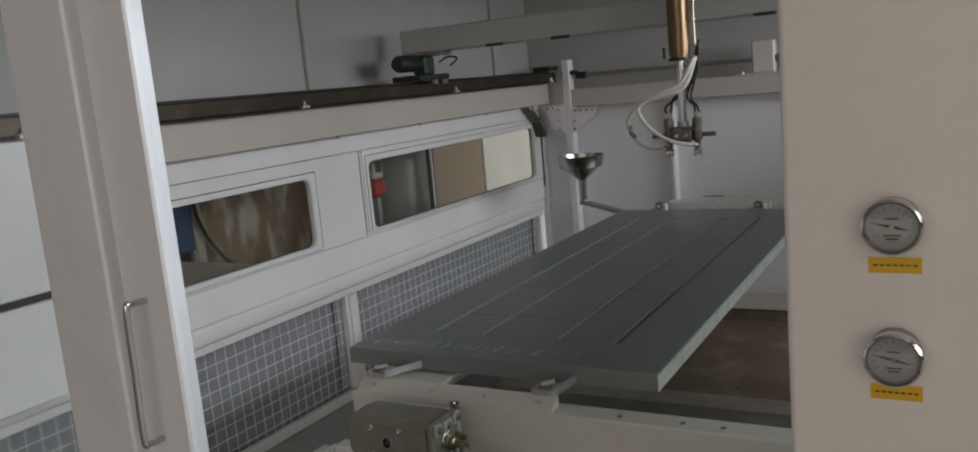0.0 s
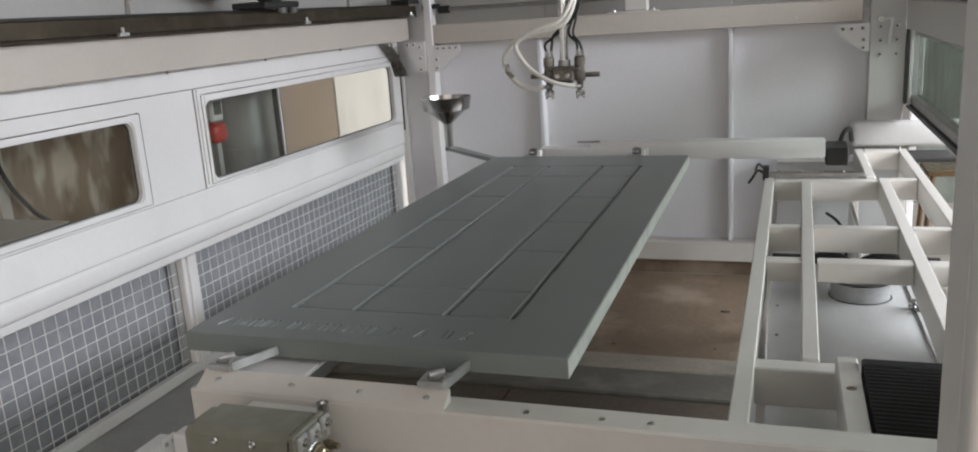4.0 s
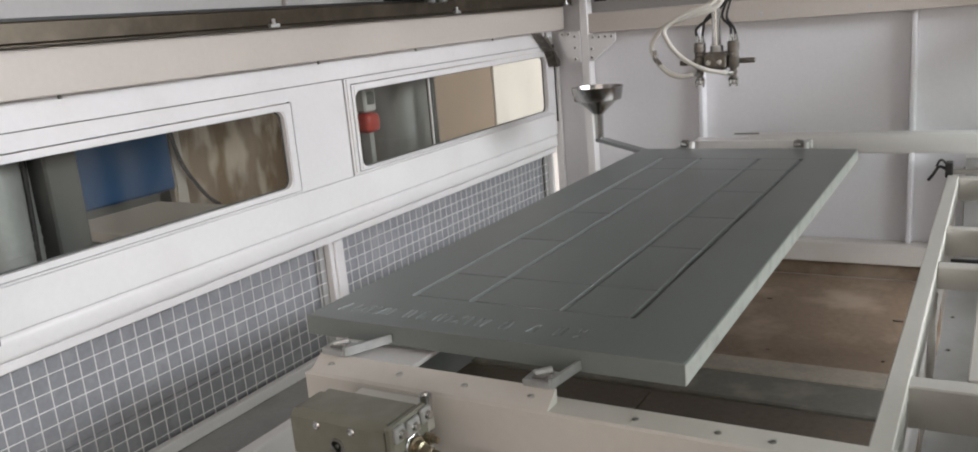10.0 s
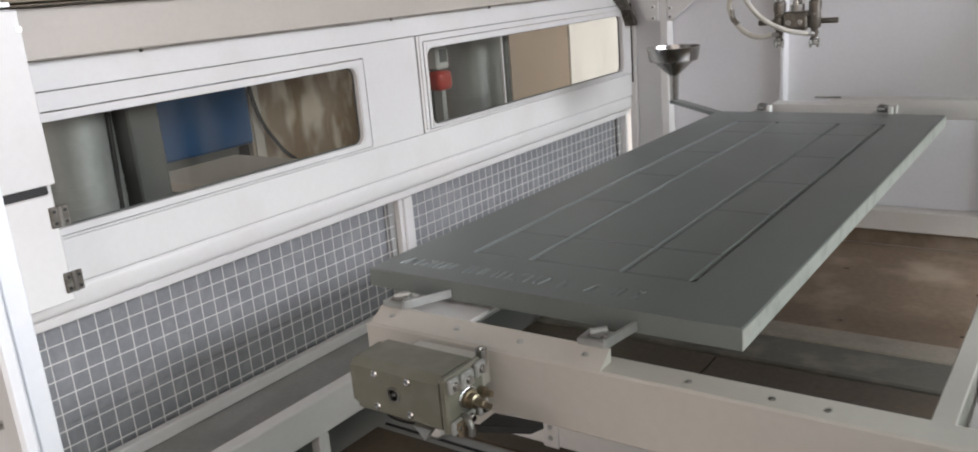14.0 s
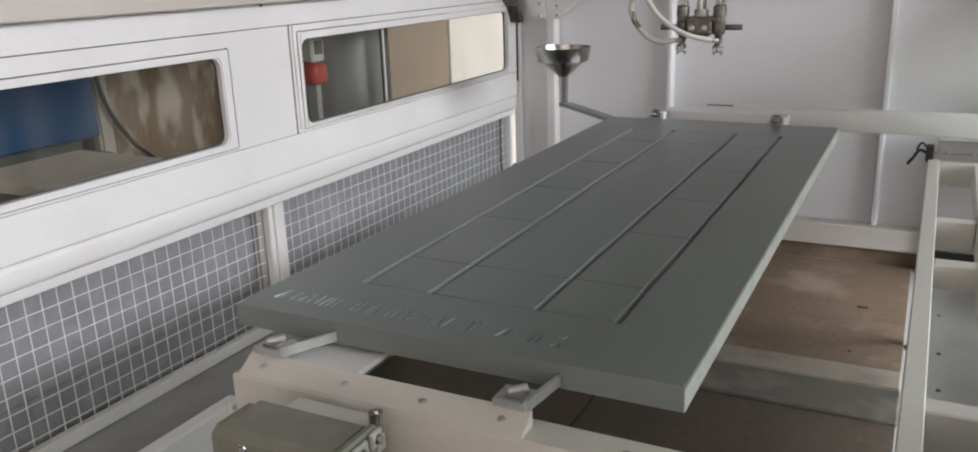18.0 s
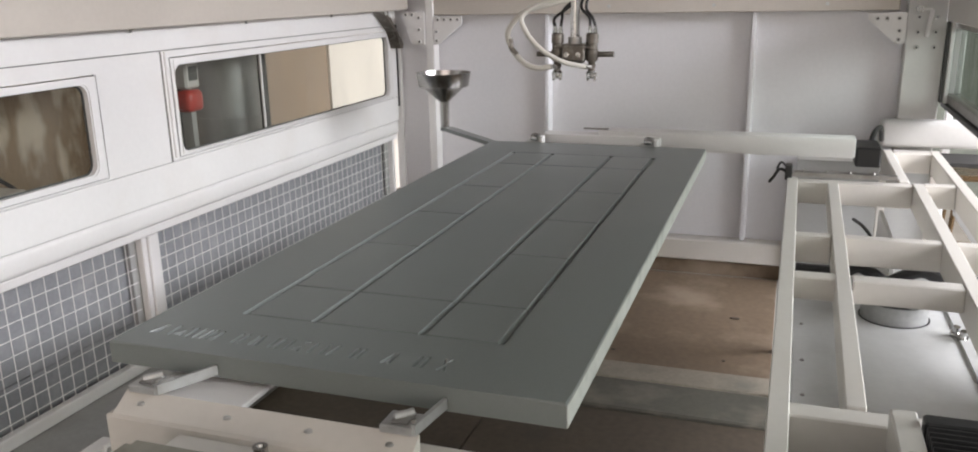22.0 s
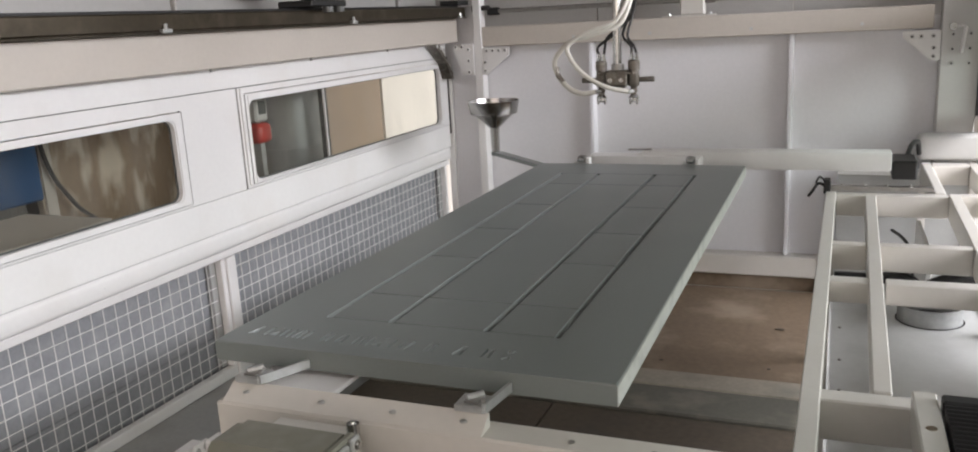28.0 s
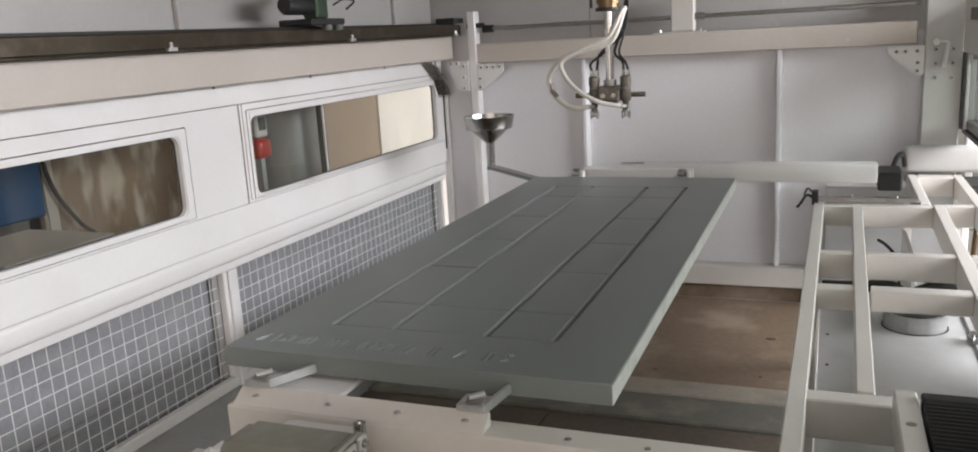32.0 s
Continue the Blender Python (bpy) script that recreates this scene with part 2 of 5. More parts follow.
SIDE_GLASS = dusty_glass("dusty_side_glass", (0.93, 0.94, 0.92), (0.005, 0.07), (1, 1, 0.3))
DUSTY_GLASS = dusty_glass("dusty_window_glass", (0.60, 0.64, 0.61), (0.03, 0.2), (1, 2.5, 0.3))


# ---------------------------------------------------------------- mesh helpers
def thing(name, label, category, at=(0, 0, 0), group=""):
    ob = new(name)
    ob.location = at
    ob.empty_display_size = 0.05
    return tagged(ob, label, category, group)


def placed(ob):
    """Where an object stands, through its parents."""
    if ob.parent is None:
        return ob.matrix_basis.copy()
    return placed(ob.parent) @ ob.matrix_parent_inverse @ ob.matrix_basis


def part(name, bm, mt, parent=None, label="", smooth=False):
    bmesh.ops.recalc_face_normals(bm, faces=bm.faces)
    me = bpy.data.meshes.new(name)
    bm.to_mesh(me)
    bm.free()
    me.materials.append(mt)
    if smooth:
        for p in me.polygons:
            p.use_smooth = True
        me.set_sharp_from_angle(angle=radians(35))
    ob = new(name, me)
    if parent is not None:
        ob.parent = parent
        ob.matrix_parent_inverse = placed(parent).inverted()
    if label:
        tagged(ob, label)
    return ob


def slab(bm, x0, x1, y0, y1, z0, z1, bevel=0.0, seg=1):
    vs = [bm.verts.new((x, y, z)) for x in (x0, x1) for y in (y0, y1) for z in (z0, z1)]
    idx = ((0, 1, 3, 2), (4, 6, 7, 5), (0, 4, 5, 1), (2, 3, 7, 6), (0, 2, 6, 4), (1, 5, 7, 3))
    fs = [bm.faces.new([vs[i] for i in f]) for f in idx]
    if bevel:
        es = list({e for f in fs for e in f.edges})
        bmesh.ops.bevel(bm, geom=es, offset=bevel, segments=seg, affect="EDGES", profile=0.5)
    return bm


def box(name, dims, mt, parent=None, label="", bevel=0.002, seg=1):
    return part(name, slab(bmesh.new(), *dims, bevel=bevel, seg=seg), mt, parent, label, smooth=seg > 1)


def ring(p, d, r, seg, spin=0.0):
    d = Vector(d).normalized()
    u = d.orthogonal().normalized()
    v = d.cross(u)
    return [Vector(p) + r * (math.cos(2 * math.pi * i / seg + spin) * u + math.sin(2 * math.pi * i / seg + spin) * v) for i in range(seg)]


def rod(bm, p, q, r, seg=12, r2=None, spin=0.0):
    p, q = Vector(p), Vector(q)
    a = [bm.verts.new(c) for c in ring(p, q - p, r, seg, spin)]
    b = [bm.verts.new(c) for c in ring(q, q - p, r if r2 is None else r2, seg, spin)]
    for i in range(seg):
        j = (i + 1) % seg
        bm.faces.new((a[i], a[j], b[j], b[i]))
    bm.faces.new(a[::-1])
    bm.faces.new(b)
    return bm


def lathe(bm, base, axis, profile, seg=24):
    """Turns (distance along the axis, radius) pairs round the axis."""
    axis = Vector(axis).normalized()
    rows = []
    for h, r in profile:
        rows.append([bm.verts.new(c) for c in ring(Vector(base) + h * axis, axis, max(r, 1e-4), seg)])
    for a, b in zip(rows, rows[1:]):
        for i in range(seg):
            j = (i + 1) % seg
            bm.faces.new((a[i], a[j], b[j], b[i]))
    return bm


def sweep(bm, pts, r, seg=8, steps=6):
    """A round hose along a smooth line through the points."""
    pts = [Vector(p) for p in pts]
    ext = [2 * pts[0] - pts[1]] + pts + [2 * pts[-1] - pts[-2]]
    line = []
    for i in range(1, len(ext) - 2):
        p0, p1, p2, p3 = ext[i - 1 : i + 3]
        for k in range(steps):
            t = k / steps
            line.append(0.5 * (2 * p1 + (p2 - p0) * t + (2 * p0 - 5 * p1 + 4 * p2 - p3) * t * t + (3 * p1 - p0 - 3 * p2 + p3) * t**3))
    line.append(pts[-1])
    d = (line[1] - line[0]).normalized()
    u = d.orthogonal().normalized()
    rows = []
    for i, c in enumerate(line):
        d = (line[min(i + 1, len(line) - 1)] - line[max(i - 1, 0)]).normalized()
        u = (u - u.dot(d) * d).normalized()
        v = d.cross(u)
        rows.append([bm.verts.new(c + r * (math.cos(2 * math.pi * k / seg) * u + math.sin(2 * math.pi * k / seg) * v)) for k in range(seg)])
    for a, b in zip(rows, rows[1:]):
        for k in range(seg):
            j = (k + 1) % seg
            bm.faces.new((a[k], a[j], b[j], b[k]))
    bm.faces.new(rows[0][::-1])
    bm.faces.new(rows[-1])
    return bm


def hex_bolt(bm, p, d, r=0.008, h=0.006):
    """A washer and a hexagon head standing on p along d."""
    d = Vector(d).normalized()
    rod(bm, p, Vector(p) + 0.0015 * d, r * 1.35, 12)
    rod(bm, Vector(p) + 0.001 * d, Vector(p) + (0.001 + h) * d, r, 6)
    return bm


def bolts(parent, places, d, r=0.008, h=0.006, mt=None, name="bolt"):
    for p in places:
        part(name, hex_bolt(bmesh.new(), p, d, r, h), mt or ZINC, parent)


def frame_plate(bm, axis_x, outer, hole, radius, thick, seg=6):
    """A plate square to x from axis_x to axis_x - thick with a rounded rectangular hole. outer, hole: y0, y1, z0, z1."""
    y0, y1, z0, z1 = hole
    oy0, oy1, oz0, oz1 = outer
    centres = ((y1 - radius, z1 - radius, 0), (y0 + radius, z1 - radius, 90), (y0 + radius, z0 + radius, 180), (y1 - radius, z0 + radius, 270))
    outs = ((oy1, oz1), (oy0, oz1), (oy0, oz0), (oy1, oz0))
    layers = []
    for x in (axis_x, axis_x - thick):
        inner = []
        for cy, cz, a0 in centres:
            inner.append([bm.verts.new((x, cy + radius * math.cos(radians(a0 + 90 * k / seg)), cz + radius * math.sin(radians(a0 + 90 * k / seg)))) for k in range(seg + 1)])
        out = [bm.verts.new((x, a, b)) for a, b in outs]
        for c in range(4):
            for k in range(seg):
                bm.faces.new((out[c], inner[c][k], inner[c][k + 1]))
            e = (c + 1) % 4
            bm.faces.new((out[c], inner[c][seg], inner[e][0], out[e]))
        layers.append((inner, out))
    (ia, oa), (ib, ob_) = layers
    fa, fb = [v for c in ia for v in c], [v for c in ib for v in c]
    for a, b in ((fa, fb), (oa, ob_)):
        for k in range(len(a)):
            j = (k + 1) % len(a)
            bm.faces.new((a[k], a[j], b[j], b[k]))
    return bm


def prism(bm, pts, axis, lo, hi):
    """A flat polygon, given by pairs in the two other axes, from lo to hi along an axis."""
    def at(p, v):
        q = list(p)
        q.insert("xyz".index(axis), v)
        return bm.verts.new(q)
    a, b = [at(p, lo) for p in pts], [at(p, hi) for p in pts]
    for i in range(len(a)):
        j = (i + 1) % len(a)
        bm.faces.new((a[i], a[j], b[j], b[i]))
    bm.faces.new(a[::-1])
    bm.faces.new(b)
    return bm


def structure(ob, label=""):
    return tagged(ob, label, kind="structure")


# ---------------------------------------------------------------- the hall round the booth
structure(box("ground", (-7, 6, -7, 9, -0.2, 0.0), CONCRETE, bevel=0), "worn grey concrete workshop floor")
structure(box("hall_wall_left", (-7.2, -7, -7, 9, 0, 5), HALL_WALL, bevel=0), "cream plastered workshop wall")
structure(box("hall_wall_far", (-7, 6, 9, 9.2, 0, 5), HALL_WALL, bevel=0), "cream plastered workshop end wall")
structure(box("hall_ceiling", (-7.2, 6.2, -7.2, 9.2, 5, 5.2), HALL_WALL, bevel=0), "pale workshop ceiling")
wf = structure(box("hall_wall_front", (-7, 6, -7.2, -7, 0, 0.8), HALL_WALL, bevel=0), "workshop wall with tall glazing")
box("lintel", (-7, 6, -7.2, -7, 4.4, 5), HALL_WALL, wf, bevel=0)
box("pier", (-7, -4.1, -7.2, -7, 0.8, 4.4), HALL_WALL, wf, bevel=0)
box("pier", (5.3, 6, -7.2, -7, 0.8, 4.4), HALL_WALL, wf, bevel=0)
structure(box("hall_partition", (1.25, 5.2, 5.6, 5.7, 0.0, 1.42), DARK_GREEN_GREY, bevel=0), "low grey-green workshop partition")
structure(box("hall_partition_side", (2.35, 2.75, 5.5, 5.59, 0.0, 2.6), HALL_WALL, bevel=0.003), "cream square workshop column")
wr = structure(box("hall_wall_right", (6, 6.2, -7, 9, 0, 0.1), HALL_WALL, bevel=0), "workshop wall with tall side glazing")
box("lintel", (6, 6.2, -7, 9, 4.3, 5), HALL_WALL, wr, bevel=0)
box("pier", (6, 6.2, -7, -1.6, 0.1, 4.3), HALL_WALL, wr, bevel=0)
box("pier", (6, 6.2, 4.9, 9, 0.1, 4.3), HALL_WALL, wr, bevel=0)

# ---------------------------------------------------------------- booth floor
fl = structure(box("floor", (-1.80, 0.95, -0.92, 3.30, 0.02, 0.19), GREY_SHEET, bevel=0), "booth floor pan covered with stained brown boards")
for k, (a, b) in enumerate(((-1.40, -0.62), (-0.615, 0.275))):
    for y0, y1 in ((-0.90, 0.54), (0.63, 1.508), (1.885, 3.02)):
        # near boards carry the panel's shade in their darker colour
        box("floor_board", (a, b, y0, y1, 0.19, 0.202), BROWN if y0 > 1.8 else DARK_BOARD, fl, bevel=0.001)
box("floor_rail", (-1.40, 0.28, 1.737, 1.880, 0.19, 0.215), PALE_DUST, fl, "pale dusty floor crossbar", bevel=0.006)
box("floor_rail", (-1.40, 0.28, 1.516, 1.735, 0.19, 0.213), DUSTY, fl, "grey-green floor crossbar", bevel=0.006)
box("seam_strip", (-1.40, 0.28, 0.575, 0.583, 0.191, 0.196), BLACK, fl, bevel=0)

# ---------------------------------------------------------------- left wall
XL = -1.68
wl = structure(box("wall_left", (-1.74, XL + 0.002, -0.95, 3.06, 1.3975, 1.472), WHITE, bevel=0.002), "white enamelled sheet wall with two rounded windows")
box("sheet", (-1.74, XL, -0.95, 3.06, 0.9085, 1.0265), WHITE, wl, bevel=0.002)
for (o, h) in (((-0.95, 1.256, 1.029, 1.3945), (-0.4468, 0.970, 1.0322, 1.349)), ((1.266, 3.06, 1.029, 1.3945), (1.2985, 3.000, 1.0362, 1.373))):
    part("sheet", frame_plate(bmesh.new(), XL, o, (h[0], h[1], max(h[2], 1.0345), h[3]), 0.004, 0.045, 1), WHITE, wl)
box("seam_backing", (-1.705, -1.690, -0.95, 3.06, 0.900, 0.914), GREY_SHEET, wl, bevel=0)
box("seam_backing", (-1.730, -1.706, -0.95, 3.06, 0.826, 0.842), DARK_GREY, wl, bevel=0)
for z0, z1 in ((1.386, 1.406), (1.018, 1.036), (1.466, 1.480)):
    box("seam_backing", (-1.705, -1.687, -0.95, 3.06, z0, z1), DARK_GREY, wl, bevel=0)
box("beam", (-1.76, -1.60, -0.95, 3.06, 1.475, 1.597), BEAM, wl, "cream enamelled box beam", bevel=0.004)
box("lower_rail", (-1.79, -1.681, -0.95, 3.06, 0.8365, 0.9060), WHITE, wl, "white rounded box rail", bevel=0.016, seg=4)
box("lower_strip", (-1.775, -1.698, -0.95, 3.06, 0.806, 0.8335), WHITE, wl, bevel=0.003)
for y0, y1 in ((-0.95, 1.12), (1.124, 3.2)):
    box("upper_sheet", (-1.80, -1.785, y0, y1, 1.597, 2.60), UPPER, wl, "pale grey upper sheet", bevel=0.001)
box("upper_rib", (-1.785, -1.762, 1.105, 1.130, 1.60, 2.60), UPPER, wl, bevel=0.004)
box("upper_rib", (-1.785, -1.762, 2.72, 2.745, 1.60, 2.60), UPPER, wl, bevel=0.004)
bolts(wl, [(-1.678, y, 1.468) for y in (-0.90, 0.12, 1.135, 1.75, 2.40)], (1, 0, 0), 0.005, 0.003, STEEL)
bolts(wl, [(-1.68, y, 1.045) for y in (0.02, 0.46, 0.90, 1.70, 2.10, 2.55)], (1, 0, 0), 0.003, 0.002)
bolts(wl, [(-1.684, y, 0.872) for y in (-0.12, 0.55, 1.35, 2.2)], (1, 0, 0), 0.003, 0.002)


def side_window(name, o, h):
    w = structure(part(name, frame_plate(bmesh.new(), XL + 0.002, o, h, 0.034, 0.026), WHITE), "rounded white-framed booth window with dusty glass")
    box("pane", (-1.722, -1.717, h[0] - 0.03, h[1] + 0.03, h[2] - 0.03, h[3] + 0.03), SIDE_GLASS, w, bevel=0)
    part("bead", frame_plate(bmesh.new(), XL + 0.006, (o[0] + 0.012, o[1] - 0.012, o[2] + 0.006, o[3] - 0.006), (h[0] - 0.004, h[1] + 0.004, h[2] - 0.004, h[3] + 0.004), 0.032, 0.0028), WHITE, w, "raised white glazing bead")
    part("gasket", frame_plate(bmesh.new(), XL - 0.014, (h[0] - 0.012, h[1] + 0.012, h[2] - 0.012, h[3] + 0.012), (h[0] + 0.004, h[1] - 0.004, h[2] + 0.004, h[3] - 0.004), 0.03, 0.006), DARK_GREY, w, "dark rubber glazing gasket")
    box("backing", (-1.692, -1.6845, o[0] - 0.009, o[0] - 0.0005, o[2], o[3] + 0.01), DARK_GREY, w, bevel=0)
    box("backing", (-1.692, -1.6845, o[1] + 0.0005, o[1] + 0.009, o[2], o[3] + 0.01), DARK_GREY, w, bevel=0)


side_window("window_1", (-0.44, 0.964, 1.038, 1.345), (-0.385, 0.926, 1.056, 1.324))
side_window("window_2", (1.3035, 2.995, 1.040, 1.369), (1.320, 2.955, 1.050, 1.345))
w2e = box("sliding_pane_edge", (-1.714, -1.706, 1.862, 1.872, 1.04, 1.36), PALE_GREY, None, bevel=0.001)
w2e.parent = bpy.data.objects["window_2"]
box("seam_backing", (-1.705, -1.687, 1.250, 1.272, 1.030, 1.402), DARK_GREY, wl, bevel=0)
box("seam_strip", (-1.685, -1.672, 1.274, 1.290, 1.040, 1.395), WHITE, wl, bevel=0.003)
box("end_trim", (-1.70, -1.674, 3.062, 3.068, 0.98, 1.40), BLACK, wl, "dark rubber end seal", bevel=0.001)
box("end_trim", (-1.70, -1.662, 3.070, 3.092, 0.40, 1.36), WHITE, wl, bevel=0.002)

# wire mesh screens under the windows
def screen(name, y0, y1, label):
    s = thing(name, label, "mesh screen", (-1.73, (y0 + y1) / 2, 0.36), "mesh screens")
    box("frame_rail", (-1.745, -1.715, y0, y1, 0.352, 0.392), WHITE, s, bevel=0.003)
    box("frame_stile", (-1.745, -1.715, y0, y0 + 0.022, 0.393, 0.799), WHITE, s, bevel=0.003)
    box("frame_stile", (-1.745, -1.715, y1 - 0.022, y1, 0.393, 0.799), WHITE, s, bevel=0.003)
    ya, yb = y0 + 0.03, y1 - 0.075
    k = math.ceil((ya - 0.054) / 0.04695)
    while 0.054 + 0.04695 * k < yb:
        y = 0.054 + 0.04695 * k
        k += 1
        part("wire", rod(bmesh.new(), (-1.727, y, 0.39), (-1.727, y, 0.808), 0.0016, 6), WHITE, s)
    for i in range(8):
        z = 0.752 - 0.0471 * i
        part("wire", rod(bmesh.new(), (-1.7225, y0 + 0.01, z), (-1.7225, yb + 0.02, z), 0.0016, 6), WHITE, s)
    box("edge_sheet", (-1.76, -1.746, y1 - 0.05, y1 - 0.001, 0.393, 0.797), GREY_SHEET, s)
    box("filter_pad", (-1.80, -1.772, y0, y1, 0.36, 0.80), FILTER, s, "dusty grey filter pad behind the mesh")
    box("filter_clip", (-1.771, -1.765, y0, y1, 0.485, 0.51), FILTER, s)


screen("mesh_screen", -0.92, 1.128, "white wire mesh screen before grey filter pad")
screen("mesh_screen", 1.166, 3.055, "long white wire mesh screen before grey filter pad")
structure(box("post_divider", (-1.75, -1.708, 1.130, 1.164, 0.35, 0.80), WHITE, bevel=0.003), "white square divider post")
lw = structure(box("wall_left_low", (-1.81, -1.795, -0.95, 3.2, 0.02, 0.80), GREY_SHEET, bevel=0), "grey sheet behind the filter pads")
lg = structure(box("ledge", (-1.79, -1.412, -0.92, 3.08, 0.332, 0.350), LEDGE, bevel=0.002), "sheet ledge under the mesh screens, shade in its grey colour")
tb = thing("side_tube", "white enamelled box tube along the booth floor", "frame tube", (-1.43, -0.2, 0.19))
box("tube", (-1.455, -1.405, -0.90, 0.575, 0.285, 0.405), WHITE, tb, bevel=0.005)
box("end_plate", (-1.404, -1.396, 0.515, 0.575, 0.285, 0.415), WHITE, tb, "bolted white end plate")
bolts(tb, [(-1.396, y, z) for y in (0.53, 0.56) for z in (0.31, 0.35, 0.395)], (1, 0, 0), 0.006, 0.004)
for y in (-0.6, 0.3):
    box("foot", (-1.45, -1.41, y, y + 0.04, 0.19, 0.285), WHITE, tb)
ct = thing("cross_tube", "white enamelled lower cross tube with bolted brackets", "frame tube", (-0.6, 0.58, 0.19))
box("tube", (-1.395, 0.284, 0.555, 0.62, 0.30, 0.415), WHITE, ct, bevel=0.005)
for x in (-0.76, -0.10):
    box("bracket", (x, x + 0.05, 0.546, 0.5545, 0.30, 0.43), WHITE, ct, "bolted white bracket")
    bolts(ct, [(x + 0.025, 0.546, z) for z in (0.33, 0.365, 0.40)], (0, -1, 0), 0.006, 0.004)
for x in (-1.2, -0.4, 0.2):
    box("foot", (x, x + 0.04, 0.57, 0.61, 0.202, 0.30), WHITE, ct)

# linear rail on the left beam
rail = thing("left_guide_rail", "dark oiled linear guide rail on the wall beam", "guide rail", (-1.56, 1.0, 1.597))
box("rail", (-1.61, -1.530, -0.93, 3.02, 1.603, 1.655), DARK_RAIL, rail, bevel=0.004)
box("lower_lip", (-1.61, -1.524, -0.93, 3.02, 1.5975, 1.602), DARK_RAIL, rail, bevel=0.001)
box("belt", (-1.60, -1.560, -0.93, 3.00, 1.6555, 1.664), BLACK, rail, "black toothed belt", bevel=0.001)
for y in (-0.30, 0.774, 1.851, 2.93):
    c = box("clip", (-1.529, -1.512, y - 0.02, y + 0.02, 1.598, 1.610), ZINC, rail, "small zinc clamp")
    part("bolt", hex_bolt(bmesh.new(), (-1.521, y, 1.61), (0, 0, 1), 0.006, 0.014), ZINC, c)
box("end_block", (-1.62, -1.515, 2.90, 3.03, 1.665, 1.69), BLACK, rail)
part("end_hub", lathe(bmesh.new(), (-1.50, 3.06, 1.645), (1, 0, 0), ((0, 0), (0, 0.03), (0.02, 0.03), (0.02, 0.014), (0.09, 0.012), (0.09, 0)), 16), BLACK, rail, "black belt pulley hub", smooth=True)

# near cabinet on the left wall
cb = thing("wall_cabinet", "white enamelled wall cabinet with slotted door", "cabinet", (-1.6, -0.5, 0.90))
box("body", (-1.67, -1.545, -0.95, -0.262, 0.912, 1.594), WHITE, cb, bevel=0.004)
box("upper_door", (-1.544, -1.530, -0.95, -0.258, 1.198, 1.592), WHITE, cb, bevel=0.003)
box("lower_door", (-1.544, -1.530, -0.95, -0.272, 0.915, 1.176), WHITE, cb, bevel=0.003)
box("slot", (-1.545, -1.538, -0.63, -0.275, 1.177, 1.197), BLACK, cb, "dark grip slot")
for z in (1.122, 0.962):
    hg = box("hinge", (-1.530, -1.524, -0.290, -0.245, z - 0.025, z + 0.025), GUN, cb, "dark soiled butterfly hinge", bevel=0.002)
    part("knuckle", rod(bmesh.new(), (-1.522, -0.267, z - 0.024), (-1.522, -0.267, z + 0.024), 0.005, 8), DULL_STEEL, hg)
    for dy in (-0.013, 0.013):
        for dz in (-0.014, 0.014):
            part("screw", rod(bmesh.new(), (-1.524, -0.267 + dy, z + dz), (-1.522, -0.267 + dy, z + dz), 0.004, 8), BLACK, hg)
bolts(cb, [(-1.530, y, 1.55) for y in (-0.40, -0.265)] + [(-1.530, -0.44, 1.215)], (1, 0, 0), 0.006, 0.003)

# ---------------------------------------------------------------- back wall
wb = structure(box("wall_back", (-1.50, -0.884, 3.120, 3.140, 0.37, 1.50), SHEET, bevel=0.001), "pale blue-white sheet wall with pressed ribs")
box("sheet", (-0.880, 0.086, 3.120, 3.140, 0.37, 1.50), SHEET, wb, bevel=0.001)
box("sheet", (0.090, 0.880, 3.120, 3.140, 0.37, 1.50), SHEET, wb, bevel=0.001)
for x in (-0.868, 0.100):
    part("rib", prism(bmesh.new(), ((x - 0.014, 3.1195), (x - 0.012, 3.066), (x - 0.008, 3.062), (x + 0.006, 3.062), (x + 0.010, 3.066), (x + 0.013, 3.1195)), "z", 0.375, 1.445), SHEET, wb)
box("return", (-1.70, -1.50, 3.10, 3.115, 0.30, 1.66), SHEET, wb, bevel=0.001)
box("top_beam", (-1.455, 0.69, 3.040, 3.119, 1.446, 1.548), BEAM, wb, "cream enamelled box beam", bevel=0.004)
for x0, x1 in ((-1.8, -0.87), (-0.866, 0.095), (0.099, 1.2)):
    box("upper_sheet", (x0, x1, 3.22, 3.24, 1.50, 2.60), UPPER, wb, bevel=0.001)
box("bottom_rail", (-1.40, 0.88, 3.030, 3.119, 0.268, 0.372), CREAM, wb, "cream enamelled bottom rail", bevel=0.006)
box("kick", (-1.40, 0.88, 3.06, 3.12, 0.19, 0.266), BROWN, wb, bevel=0.002)
bolts(wb, [(x, 3.040, 1.478) for x in (-0.95, -0.56, -0.08, 0.40)], (0, -1, 0), 0.006, 0.003)
structure(box("post_back_left", (-1.497, -1.452, 3.03, 3.10, 0.19, 1.72), WHITE, bevel=0.004), "white square corner post")
structure(box("post_back_right", (0.722, 0.876, 3.035, 3.115, 0.19, 1.75), PALE_GREY, bevel=0.004), "white square corner post with bolt holes")


